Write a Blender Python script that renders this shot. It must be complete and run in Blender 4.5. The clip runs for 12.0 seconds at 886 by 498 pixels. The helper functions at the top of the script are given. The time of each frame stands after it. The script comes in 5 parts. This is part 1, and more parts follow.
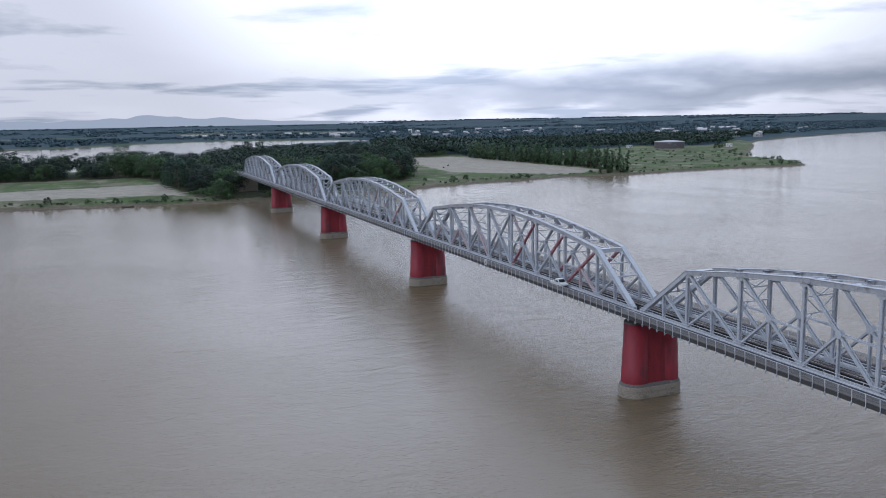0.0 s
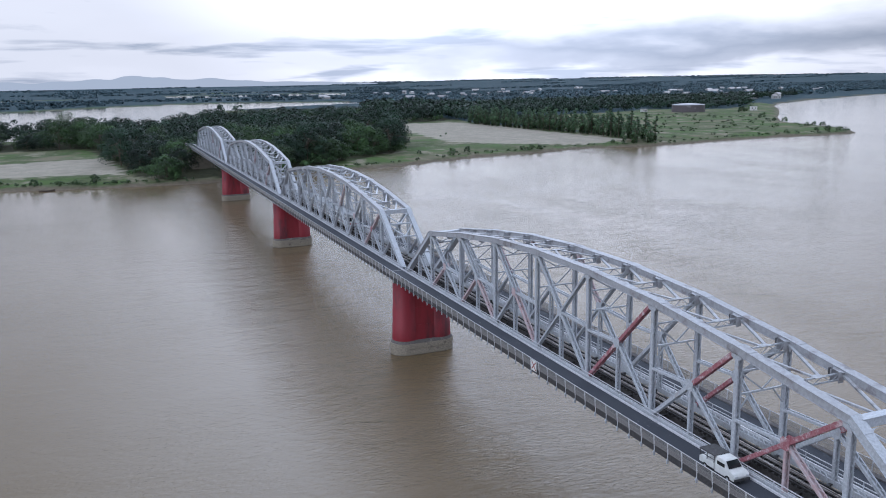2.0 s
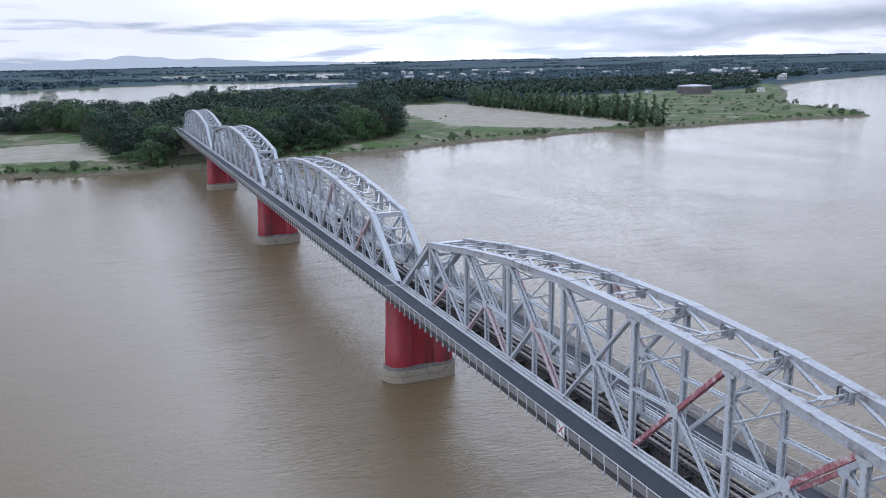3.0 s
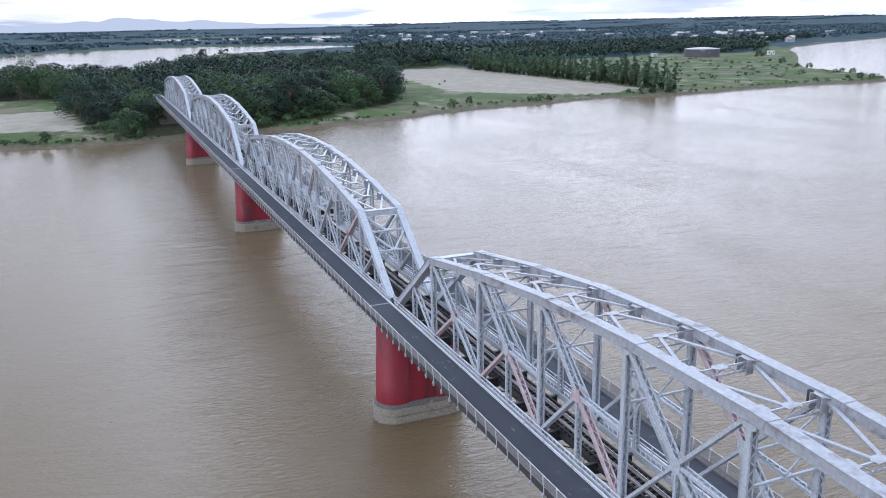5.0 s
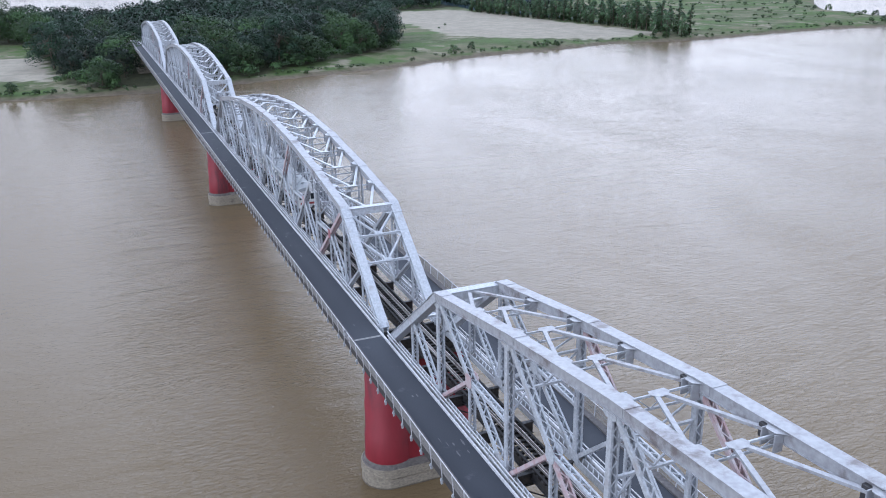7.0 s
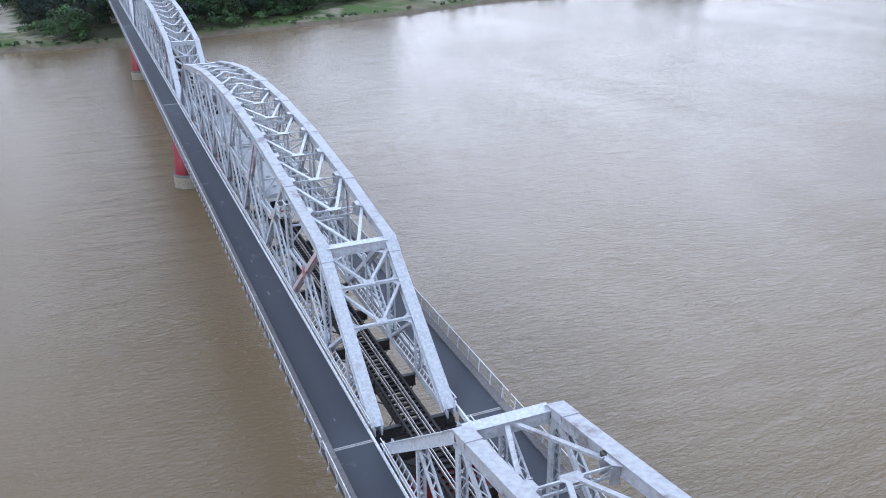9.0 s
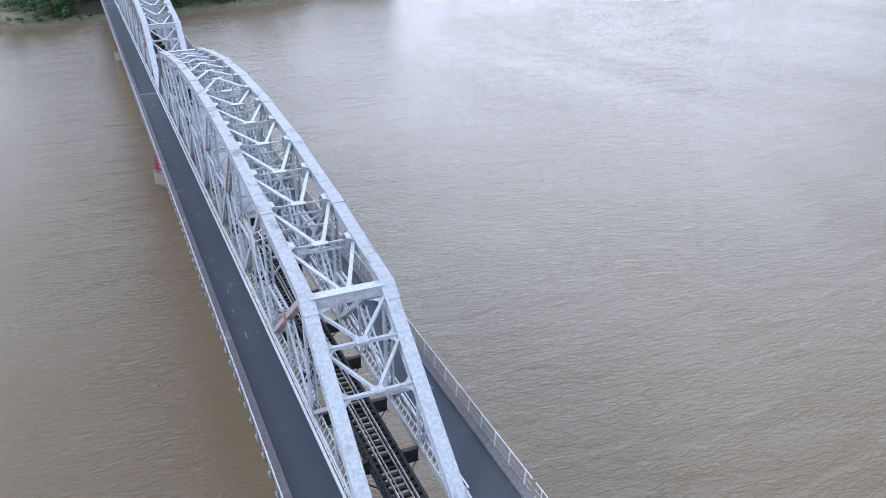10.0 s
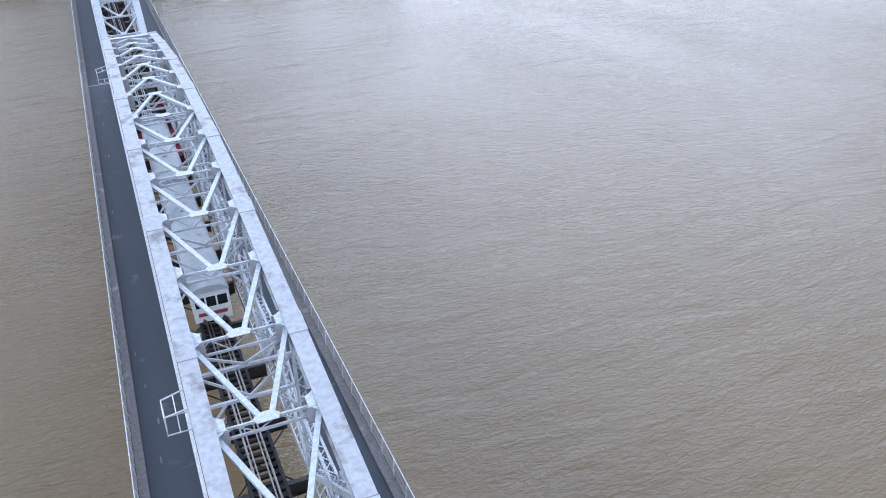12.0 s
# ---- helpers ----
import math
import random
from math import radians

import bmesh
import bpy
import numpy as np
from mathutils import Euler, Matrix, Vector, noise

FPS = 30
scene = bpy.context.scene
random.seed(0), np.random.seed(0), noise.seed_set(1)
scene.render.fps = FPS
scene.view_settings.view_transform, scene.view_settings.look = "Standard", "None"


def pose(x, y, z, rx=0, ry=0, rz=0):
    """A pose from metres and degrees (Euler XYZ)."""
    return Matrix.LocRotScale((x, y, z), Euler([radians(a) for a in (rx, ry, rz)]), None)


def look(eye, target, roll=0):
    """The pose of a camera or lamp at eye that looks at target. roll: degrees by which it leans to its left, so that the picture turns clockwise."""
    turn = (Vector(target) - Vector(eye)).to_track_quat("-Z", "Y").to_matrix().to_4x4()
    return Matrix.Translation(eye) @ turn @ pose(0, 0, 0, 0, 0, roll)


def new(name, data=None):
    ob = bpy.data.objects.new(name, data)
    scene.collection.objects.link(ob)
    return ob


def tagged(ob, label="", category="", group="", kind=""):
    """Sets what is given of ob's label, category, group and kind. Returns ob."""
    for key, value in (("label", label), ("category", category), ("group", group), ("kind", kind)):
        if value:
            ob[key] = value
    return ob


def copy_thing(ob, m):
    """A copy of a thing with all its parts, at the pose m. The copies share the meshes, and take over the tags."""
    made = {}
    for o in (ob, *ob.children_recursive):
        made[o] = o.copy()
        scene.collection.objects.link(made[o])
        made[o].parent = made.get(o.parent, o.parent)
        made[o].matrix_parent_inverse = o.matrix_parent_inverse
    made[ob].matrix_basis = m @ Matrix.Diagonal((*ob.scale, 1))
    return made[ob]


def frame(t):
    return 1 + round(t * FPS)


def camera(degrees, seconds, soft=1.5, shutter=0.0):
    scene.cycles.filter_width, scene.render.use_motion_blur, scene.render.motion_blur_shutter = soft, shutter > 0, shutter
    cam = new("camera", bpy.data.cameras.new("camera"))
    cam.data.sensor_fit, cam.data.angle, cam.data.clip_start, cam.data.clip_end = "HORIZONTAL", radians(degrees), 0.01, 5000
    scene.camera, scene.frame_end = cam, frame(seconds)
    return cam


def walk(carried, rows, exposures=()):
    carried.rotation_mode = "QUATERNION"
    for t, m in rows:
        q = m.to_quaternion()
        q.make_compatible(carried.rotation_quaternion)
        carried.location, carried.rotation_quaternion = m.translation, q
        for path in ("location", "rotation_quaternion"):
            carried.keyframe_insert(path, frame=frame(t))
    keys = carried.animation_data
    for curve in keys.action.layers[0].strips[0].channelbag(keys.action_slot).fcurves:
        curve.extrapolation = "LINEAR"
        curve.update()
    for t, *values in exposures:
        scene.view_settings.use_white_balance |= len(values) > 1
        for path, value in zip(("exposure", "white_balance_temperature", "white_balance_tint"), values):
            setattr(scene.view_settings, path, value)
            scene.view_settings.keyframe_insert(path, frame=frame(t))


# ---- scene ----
K = 0.635   # the place's measure: it keeps the flight within the camera's greatest speed
cam = camera(55.68, 12.0, 1.0)
# seconds, eye x y z, yaw to the left of the bridge's line, pitch, roll
PATH = [
    (0, -55.30, -145.93, 31.04, -21.82, -8.94, -0.99),
    (0.5, -50.31, -132.30, 31.03, -21.92, -9.23, -0.96),
    (1, -43.38, -114.42, 31.02, -22.02, -9.93, -0.99),
    (1.5, -37.35, -99.50, 31.02, -22.07, -10.66, -0.98),
    (2, -32.85, -88.09, 30.97, -22.09, -11.55, -1.03),
    (2.5, -29.59, -79.83, 31.13, -22.10, -12.38, -0.94),
    (3, -27.70, -75.07, 31.15, -22.12, -12.86, -0.99),
    (5, -21.77, -59.39, 30.96, -22.19, -15.30, -1.04),
    (5.5, -20.25, -55.48, 30.94, -22.18, -16.29, -1.12),
    (6, -18.79, -51.59, 30.92, -22.17, -17.26, -1.14),
    (6.5, -17.38, -47.73, 30.91, -22.18, -18.20, -1.12),
    (7, -16.00, -43.88, 30.90, -22.21, -19.13, -1.06),
    (7.5, -14.66, -40.06, 30.91, -22.26, -20.05, -0.98),
    (8, -13.34, -36.26, 30.91, -22.34, -20.97, -0.90),
    (8.5, -12.02, -32.48, 30.92, -22.42, -21.90, -0.84),
    (9, -10.70, -28.73, 30.94, -22.49, -22.83, -0.81),
    (9.5, -9.36, -25.02, 30.97, -22.54, -23.78, -0.83),
    (10, -7.99, -21.34, 31.00, -22.54, -24.75, -0.92),
    (10.5, -6.58, -17.70, 31.03, -22.45, -25.74, -1.11),
    (11, -5.11, -14.11, 31.08, -22.25, -26.76, -1.41),
    (11.5, -3.61, -10.56, 31.13, -21.97, -27.81, -1.84),
    (12, -2.01, -7.08, 31.18, -21.54, -28.89, -2.43),
]


def ahead_of(x, y, z, yaw, pitch):
    a, b = radians(yaw), radians(pitch)
    return (x - math.sin(a) * math.cos(b), y + math.cos(a) * math.cos(b), z + math.sin(b))


walk(cam, [(t, look((x, y, z), ahead_of(x, y, z, yaw, pitch), roll)) for t, x, y, z, yaw, pitch, roll in PATH],
     [(0, -0.86, 5300, 11), (3, -0.40, 5300, 11), (5.5, -0.15, 5300, 12), (9, -0.10, 5200, 11), (12, 0.0, 5100, 10)])

# ---------------------------------------------------------------- light
SUN_AZ, SUN_EL = radians(252), radians(36)   # veiled, behind the camera and to its left
world = bpy.data.worlds.new("sky")
scene.world = world
world.use_nodes = True
wn, wl = world.node_tree.nodes, world.node_tree.links
wn.clear()


def wnode(kind, **values):
    n = wn.new(kind)
    for key, value in values.items():
        n.inputs[key.replace("_", " ")].default_value = value
    return n


sky = wn.new("ShaderNodeTexSky")
sky.sky_type = "NISHITA"
sky.sun_disc = False
sky.sun_elevation = SUN_EL
sky.sun_rotation = SUN_AZ
sky.air_density, sky.dust_density = 1.0, 2.0
clear = wnode("ShaderNodeBackground", Strength=0.10)
wl.new(sky.outputs[0], clear.inputs[0])
# overcast layer: the direction laid on a flat cloud deck, so that clouds flatten towards the horizon
co = wn.new("ShaderNodeTexCoord")
sep = wn.new("ShaderNodeSeparateXYZ")
wl.new(co.outputs["Generated"], sep.inputs[0])
up = wn.new("ShaderNodeMath")
up.operation = "MAXIMUM"
up.inputs[1].default_value = 0.0
wl.new(sep.outputs[2], up.inputs[0])
lift = wn.new("ShaderNodeMath")
lift.operation = "ADD"
lift.inputs[1].default_value = 0.085
wl.new(up.outputs[0], lift.inputs[0])
deck_xy = []
for axis in (0, 1):
    d = wn.new("ShaderNodeMath")
    d.operation = "DIVIDE"
    wl.new(sep.outputs[axis], d.inputs[0])
    wl.new(lift.outputs[0], d.inputs[1])
    deck_xy.append(d)
flat = wn.new("ShaderNodeCombineXYZ")
wl.new(deck_xy[0].outputs[0], flat.inputs[0])
wl.new(deck_xy[1].outputs[0], flat.inputs[1])
big = wnode("ShaderNodeTexNoise", Scale=0.55, Detail=8.0, Roughness=0.55, Distortion=0.3)
drift = wn.new("ShaderNodeMapping")
drift.inputs["Location"].default_value = (7.3, 2.1, 0.0)
wl.new(flat.outputs[0], drift.inputs[0])
wl.new(drift.outputs[0], big.inputs["Vector"])
shape = wn.new("ShaderNodeValToRGB")
shape.color_ramp.elements[0].position, shape.color_ramp.elements[0].color = 0.525, (1.10, 1.08, 1.06, 1)
shape.color_ramp.elements[1].position, shape.color_ramp.elements[1].color = 0.645, (0.58, 0.62, 0.68, 1)
wl.new(big.outputs[0], shape.inputs[0])
# a long grey-blue bank low over the land, white again in a thin line under it
low = wn.new("ShaderNodeMapping")
low.inputs["Scale"].default_value = (2.6, 2.6, 9.0)
wl.new(co.outputs["Generated"], low.inputs[0])
lown = wnode("ShaderNodeTexNoise", Scale=2.6, Detail=5.0, Roughness=0.5)
wl.new(low.outputs[0], lown.inputs["Vector"])
band = wn.new("ShaderNodeValToRGB")
els = band.color_ramp.elements
els[0].position, els[0].color = 0.0, (0, 0, 0, 1)
els[1].position, els[1].color = 1.0, (0, 0, 0, 1)
for at, v in ((0.008, 0.12), (0.018, 0.75), (0.036, 1.0), (0.058, 0.45), (0.078, 0.0)):
    e = els.new(at)
    e.color = (v, v, v, 1)
warp = wn.new("ShaderNodeMath")
warp.operation = "MULTIPLY_ADD"
warp.inputs[1].default_value = 0.085
wl.new(lown.outputs[0], warp.inputs[0])
wl.new(sep.outputs[2], warp.inputs[2])
drop = wn.new("ShaderNodeMath")
drop.operation = "SUBTRACT"
drop.inputs[1].default_value = 0.040
wl.new(warp.outputs[0], drop.inputs[0])
wl.new(drop.outputs[0], band.inputs[0])
mixb = wn.new("ShaderNodeMix")
mixb.data_type = "RGBA"
eastward = wn.new("ShaderNodeMapRange")
eastward.inputs[1].default_value, eastward.inputs[2].default_value = 0.15, 0.50
eastward.inputs[3].default_value = 0.10
wl.new(sep.outputs[0], eastward.inputs[0])
bank = wn.new("ShaderNodeMath")
bank.operation = "MULTIPLY"
wl.new(band.outputs[0], bank.inputs[0])
wl.new(eastward.outputs[0], bank.inputs[1])
wl.new(bank.outputs[0], mixb.inputs["Factor"])
wl.new(shape.outputs[0], mixb.inputs[6])
mixb.inputs[7].default_value = (0.43, 0.46, 0.51, 1)
# a broad brightening of the sky ahead-right, added so the water reflects more
toward = wn.new("ShaderNodeVectorMath")
toward.operation = "DOT_PRODUCT"
toward.inputs[1].default_value = (0.415, 0.780, 0.469)
wl.new(co.outputs["Generated"], toward.inputs[0])
glow = wn.new("ShaderNodeMapRange")
glow.interpolation_type = "SMOOTHSTEP"
glow.inputs[1].default_value, glow.inputs[2].default_value = 0.82, 1.0
glow.inputs[3].default_value, glow.inputs[4].default_value = 1.22, 3.5
wl.new(toward.outputs["Value"], glow.inputs[0])
# an overcast sky is brighter overhead than at the horizon
rise = wn.new("ShaderNodeMapRange")
rise.inputs[1].default_value, rise.inputs[2].default_value = 0.10, 0.60
rise.inputs[3].default_value, rise.inputs[4].default_value = 1.0, 1.12
wl.new(sep.outputs[2], rise.inputs[0])
bright = wn.new("ShaderNodeMath")
bright.operation = "MULTIPLY"
wl.new(glow.outputs[0], bright.inputs[0])
wl.new(rise.outputs[0], bright.inputs[1])
cloud = wnode("ShaderNodeBackground", Strength=1.0)
# warm white low down, cooler overhead
cool = wn.new("ShaderNodeMapRange")
cool.inputs[1].default_value, cool.inputs[2].default_value = 0.12, 0.45
wl.new(sep.outputs[2], cool.inputs[0])
hue = wn.new("ShaderNodeMix")
hue.data_type = "RGBA"
hue.inputs[6].default_value, hue.inputs[7].default_value = (1.07, 1.0, 0.96, 1), (0.97, 1.0, 1.06, 1)
wl.new(cool.outputs[0], hue.inputs["Factor"])
tinted = wn.new("ShaderNodeMix")
tinted.data_type, tinted.blend_type = "RGBA", "MULTIPLY"
tinted.inputs["Factor"].default_value = 1.0
wl.new(mixb.outputs[2], tinted.inputs[6])
wl.new(hue.outputs[2], tinted.inputs[7])
wl.new(tinted.outputs[2], cloud.inputs[0])
wl.new(bright.outputs[0], cloud.inputs[1])
both = wnode("ShaderNodeMixShader", Fac=0.92)
wl.new(clear.outputs[0], both.inputs[1])
wl.new(cloud.outputs[0], both.inputs[2])
wl.new(both.outputs[0], wn.new("ShaderNodeOutputWorld").inputs[0])

sun_data = bpy.data.lights.new("sun", "SUN")
sun_data.energy, sun_data.angle, sun_data.color = 1.35, radians(14), (1.0, 0.97, 0.92)
sun = new("sun", sun_data)
sun.matrix_world = look((math.sin(SUN_AZ) * math.cos(SUN_EL) * 100, math.cos(SUN_AZ) * math.cos(SUN_EL) * 100, math.sin(SUN_EL) * 100), (0, 0, 0))
scene.view_settings.exposure = 0.0


# ---------------------------------------------------------------- materials
def material(name, base, second=None, rough=0.6, metal=0.0, fine=6.0, coarse=0.5, stain=None, stain_at=0.62, bump=0.15,
             bump_scale=None, island=0.0, random_tint=0.0, stretch=(1, 1, 1)):
    """Grain and stains at two scales, from the place in the world."""
    m = bpy.data.materials.new(name)
    m.use_nodes = True
    n, l = m.node_tree.nodes, m.node_tree.links
    p = n["Principled BSDF"]
    geo = n.new("ShaderNodeNewGeometry")
    mp = n.new("ShaderNodeMapping")
    mp.inputs["Scale"].default_value = [v / K for v in stretch]
    l.new(geo.outputs["Position"], mp.inputs[0])
    n1 = n.new("ShaderNodeTexNoise")
    n1.inputs["Scale"].default_value, n1.inputs["Detail"].default_value = fine, 6.0
    n2 = n.new("ShaderNodeTexNoise")
    n2.inputs["Scale"].default_value, n2.inputs["Detail"].default_value = coarse, 7.0
    n2.inputs["Roughness"].default_value = 0.62
    for q in (n1, n2):
        l.new(mp.outputs[0], q.inputs["Vector"])
    second = second or tuple(0.72 * c for c in base)
    mx = n.new("ShaderNodeMix")
    mx.data_type = "RGBA"
    rg = n.new("ShaderNodeMapRange")
    rg.inputs[1].default_value, rg.inputs[2].default_value = 0.32, 0.68
    l.new(n1.outputs[0], rg.inputs[0])
    l.new(rg.outputs[0], mx.inputs["Factor"])
    mx.inputs[6].default_value, mx.inputs[7].default_value = (*base, 1), (*second, 1)
    out = mx.outputs[2]
    if stain:
        r2 = n.new("ShaderNodeMapRange")
        r2.inputs[1].default_value, r2.inputs[2].default_value = stain_at, stain_at + 0.12
        l.new(n2.outputs[0], r2.inputs[0])
        ms = n.new("ShaderNodeMix")
        ms.data_type = "RGBA"
        l.new(r2.outputs[0], ms.inputs["Factor"])
        l.new(out, ms.inputs[6])
        ms.inputs[7].default_value = (*stain, 1)
        out = ms.outputs[2]
    if island or random_tint:
        src = geo.outputs["Random Per Island"] if island else n.new("ShaderNodeObjectInfo").outputs["Random"]
        hv = n.new("ShaderNodeHueSaturation")
        r3 = n.new("ShaderNodeMapRange")
        k = island or random_tint
        r3.inputs[3].default_value, r3.inputs[4].default_value = 1 - k, 1 + k
        l.new(src, r3.inputs[0])
        l.new(r3.outputs[0], hv.inputs["Value"])
        l.new(out, hv.inputs["Color"])
        out = hv.outputs[0]
    l.new(out, p.inputs["Base Color"])
    p.inputs["Roughness"].default_value, p.inputs["Metallic"].default_value = rough, metal
    if bump:
        b = n.new("ShaderNodeBump")
        b.inputs["Strength"].default_value = bump
        b.inputs["Distance"].default_value = 0.05 * K
        l.new((n1 if not bump_scale else n2).outputs[0], b.inputs["Height"])
        l.new(b.outputs[0], p.inputs["Normal"])
    return m


STEEL = material("aluminium_paint", (0.51, 0.53, 0.565), (0.35, 0.365, 0.395), 0.5, 0.0, 5.0, 0.9, (0.36, 0.345, 0.35), 0.57, 0.1)
CHORD = material("weathered_chord_paint", (0.40, 0.405, 0.425), (0.29, 0.29, 0.31), 0.55, 0.0, 3.2, 0.55, (0.17, 0.15, 0.15), 0.55, 0.12)
PRIMER = material("red_lead_primer", (0.25, 0.060, 0.078), (0.36, 0.19, 0.205), 0.6, 0.0, 4.0, 1.6, (0.55, 0.47, 0.48), 0.53, 0.1)
FADED = material("faded_primer", (0.50, 0.46, 0.48), (0.44, 0.29, 0.29), 0.55, 0.0, 2.0, 0.8, (0.45, 0.20, 0.19), 0.60, 0.1)
DARK_STEEL = material("sooty_steel", (0.075, 0.073, 0.075), (0.04, 0.038, 0.04), 0.65, 0.2, 4.0, 0.8, (0.09, 0.072, 0.062), 0.6, 0.1)
TIMBER = material("creosoted_timber", (0.018, 0.016, 0.016), (0.010, 0.009, 0.009), 0.85, 0.0, 9.0, 1.0, random_tint=0.35, bump=0.3)
RAIL = material("rail_steel", (0.42, 0.40, 0.39), (0.26, 0.22, 0.20), 0.35, 0.8, 12.0, 1.0)
ASPHALT = material("asphalt", (0.043, 0.048, 0.061), (0.033, 0.036, 0.046), 0.82, 0.0, 22.0, 0.35, (0.105, 0.108, 0.118), 0.62, 0.25)
SCUFF = material("scuffed_asphalt", (0.15, 0.152, 0.16), (0.10, 0.102, 0.11), 0.85, 0.0, 9.0, 1.0)
CONCRETE = material("kerb_concrete", (0.34, 0.33, 0.33), (0.24, 0.235, 0.23), 0.85, 0.0, 5.0, 0.6, (0.13, 0.12, 0.115), 0.55, 0.25)
KERB = material("grimy_kerb", (0.17, 0.16, 0.16), (0.11, 0.10, 0.10), 0.85, 0.0, 4.0, 0.45, (0.30, 0.27, 0.25), 0.58, 0.3)
PALE = material("limewashed_kerb", (0.68, 0.68, 0.70), (0.50, 0.50, 0.52), 0.75, 0.0, 4.0, 0.7, (0.30, 0.29, 0.29), 0.62, 0.15)
FENCE = material("galvanised_wire", (0.30, 0.29, 0.28), (0.21, 0.20, 0.19), 0.5, 0.3, 5.0, 0.8)
RED = material("pier_red_paint", (0.225, 0.013, 0.024), (0.18, 0.010, 0.018), 0.62, 0.0, 1.2, 0.35, (0.085, 0.012, 0.018), 0.54, 0.15, stretch=(1, 1, 0.25))
STONE = material("pier_stone", (0.33, 0.29, 0.225), (0.19, 0.165, 0.13), 0.85, 0.0, 3.0, 0.5, (0.12, 0.105, 0.085), 0.57, 0.4, stretch=(1, 1, 2.0))
WET = material("wet_stone", (0.16, 0.135, 0.105), (0.10, 0.085, 0.065), 0.5, 0.0, 3.0, 0.6, (0.06, 0.055, 0.045), 0.55, 0.3)
SOOT = material("sooty_stone", (0.15, 0.135, 0.125), (0.10, 0.09, 0.085), 0.9, 0.0, 3.0, 0.5, (0.27, 0.24, 0.21), 0.58, 0.3)
JOINT = material("dark_joint", (0.10, 0.09, 0.08), None, 0.9, 0.0, 8.0, 1.0)
WHITE = material("white_coach_paint", (0.72, 0.72, 0.70), (0.62, 0.62, 0.60), 0.4, 0.0, 3.0, 0.8, (0.45, 0.43, 0.40), 0.66, 0.05)
ROOF = material("grey_coach_roof", (0.40, 0.42, 0.44), (0.32, 0.34, 0.36), 0.55, 0.0, 2.0, 0.5, (0.22, 0.22, 0.23), 0.6, 0.1)
STRIPE = material("maroon_stripe", (0.30, 0.05, 0.05), None, 0.45, 0.0, 3.0, 1.0)
RUBBER = material("rubber", (0.02, 0.02, 0.02), None, 0.8, 0.0, 10.0, 2.0)
BARK = material("bark", (0.13, 0.10, 0.075), (0.07, 0.055, 0.04), 0.9, 0.0, 8.0, 1.0, bump=0.5)
RUST = material("tank_paint", (0.105, 0.092, 0.098), (0.085, 0.07, 0.074), 0.6, 0.0, 0.8, 0.15, (0.21, 0.20, 0.20), 0.58, 0.1)
TANK_ROOF = material("tank_roof_paint", (0.42, 0.43, 0.45), (0.35, 0.35, 0.37), 0.6, 0.0, 0.6, 0.1, (0.30, 0.27, 0.25), 0.6, 0.1)
PLASTER = material("house_plaster", (0.55, 0.54, 0.52), (0.45, 0.44, 0.42), 0.8, 0.0, 2.0, 0.4, random_tint=0.25)
TIN = material("tin_roof", (0.42, 0.42, 0.44), (0.34, 0.30, 0.28), 0.5, 0.2, 2.0, 0.3, (0.30, 0.16, 0.11), 0.6, random_tint=0.35)
GLASS = bpy.data.materials.new("coach_glass")
GLASS.use_nodes = True
GLASS.node_tree.nodes["Principled BSDF"].inputs["Base Color"].default_value = (0.015, 0.018, 0.02, 1)
GLASS.node_tree.nodes["Principled BSDF"].inputs["Roughness"].default_value = 0.08


def leaf_material(name, base, second, spread=0.15):
    m = material(name, base, second, 0.55, 0.0, 0.35, 0.04, tuple(0.6 * c for c in base), 0.55, 0.0, island=spread)
    p = m.node_tree.nodes["Principled BSDF"]
    p.inputs["Specular IOR Level"].default_value = 0.25
    n, l = m.node_tree.nodes, m.node_tree.links
    was = p.inputs["Base Color"].links[0].from_socket
    tone = n.new("ShaderNodeAttribute")
    tone.attribute_name = "tone"
    clump = n.new("ShaderNodeMix")
    clump.data_type, clump.blend_type = "RGBA", "MULTIPLY"
    clump.inputs["Factor"].default_value = 1.0
    l.new(was, clump.inputs[6])
    l.new(tone.outputs["Fac"], clump.inputs[7])
    l.new(clump.outputs[2], p.inputs["Base Color"])
    return m


LEAF = leaf_material("broad_leaves", (0.053, 0.096, 0.029), (0.031, 0.062, 0.021))
LEAF_DARK = leaf_material("dark_leaves", (0.017, 0.037, 0.018), (0.011, 0.026, 0.014))
LEAF_ROW = leaf_material("feathery_leaves", (0.084, 0.142, 0.064), (0.062, 0.112, 0.052))
# leaves far off: the haze of distance is put into this blue tint
LEAF_HAZED = leaf_material("hazed_leaves", (0.048, 0.083, 0.098), (0.040, 0.072, 0.088), 0.08)
BUSH = leaf_material("bush_leaves", (0.060, 0.095, 0.034), (0.040, 0.065, 0.026))


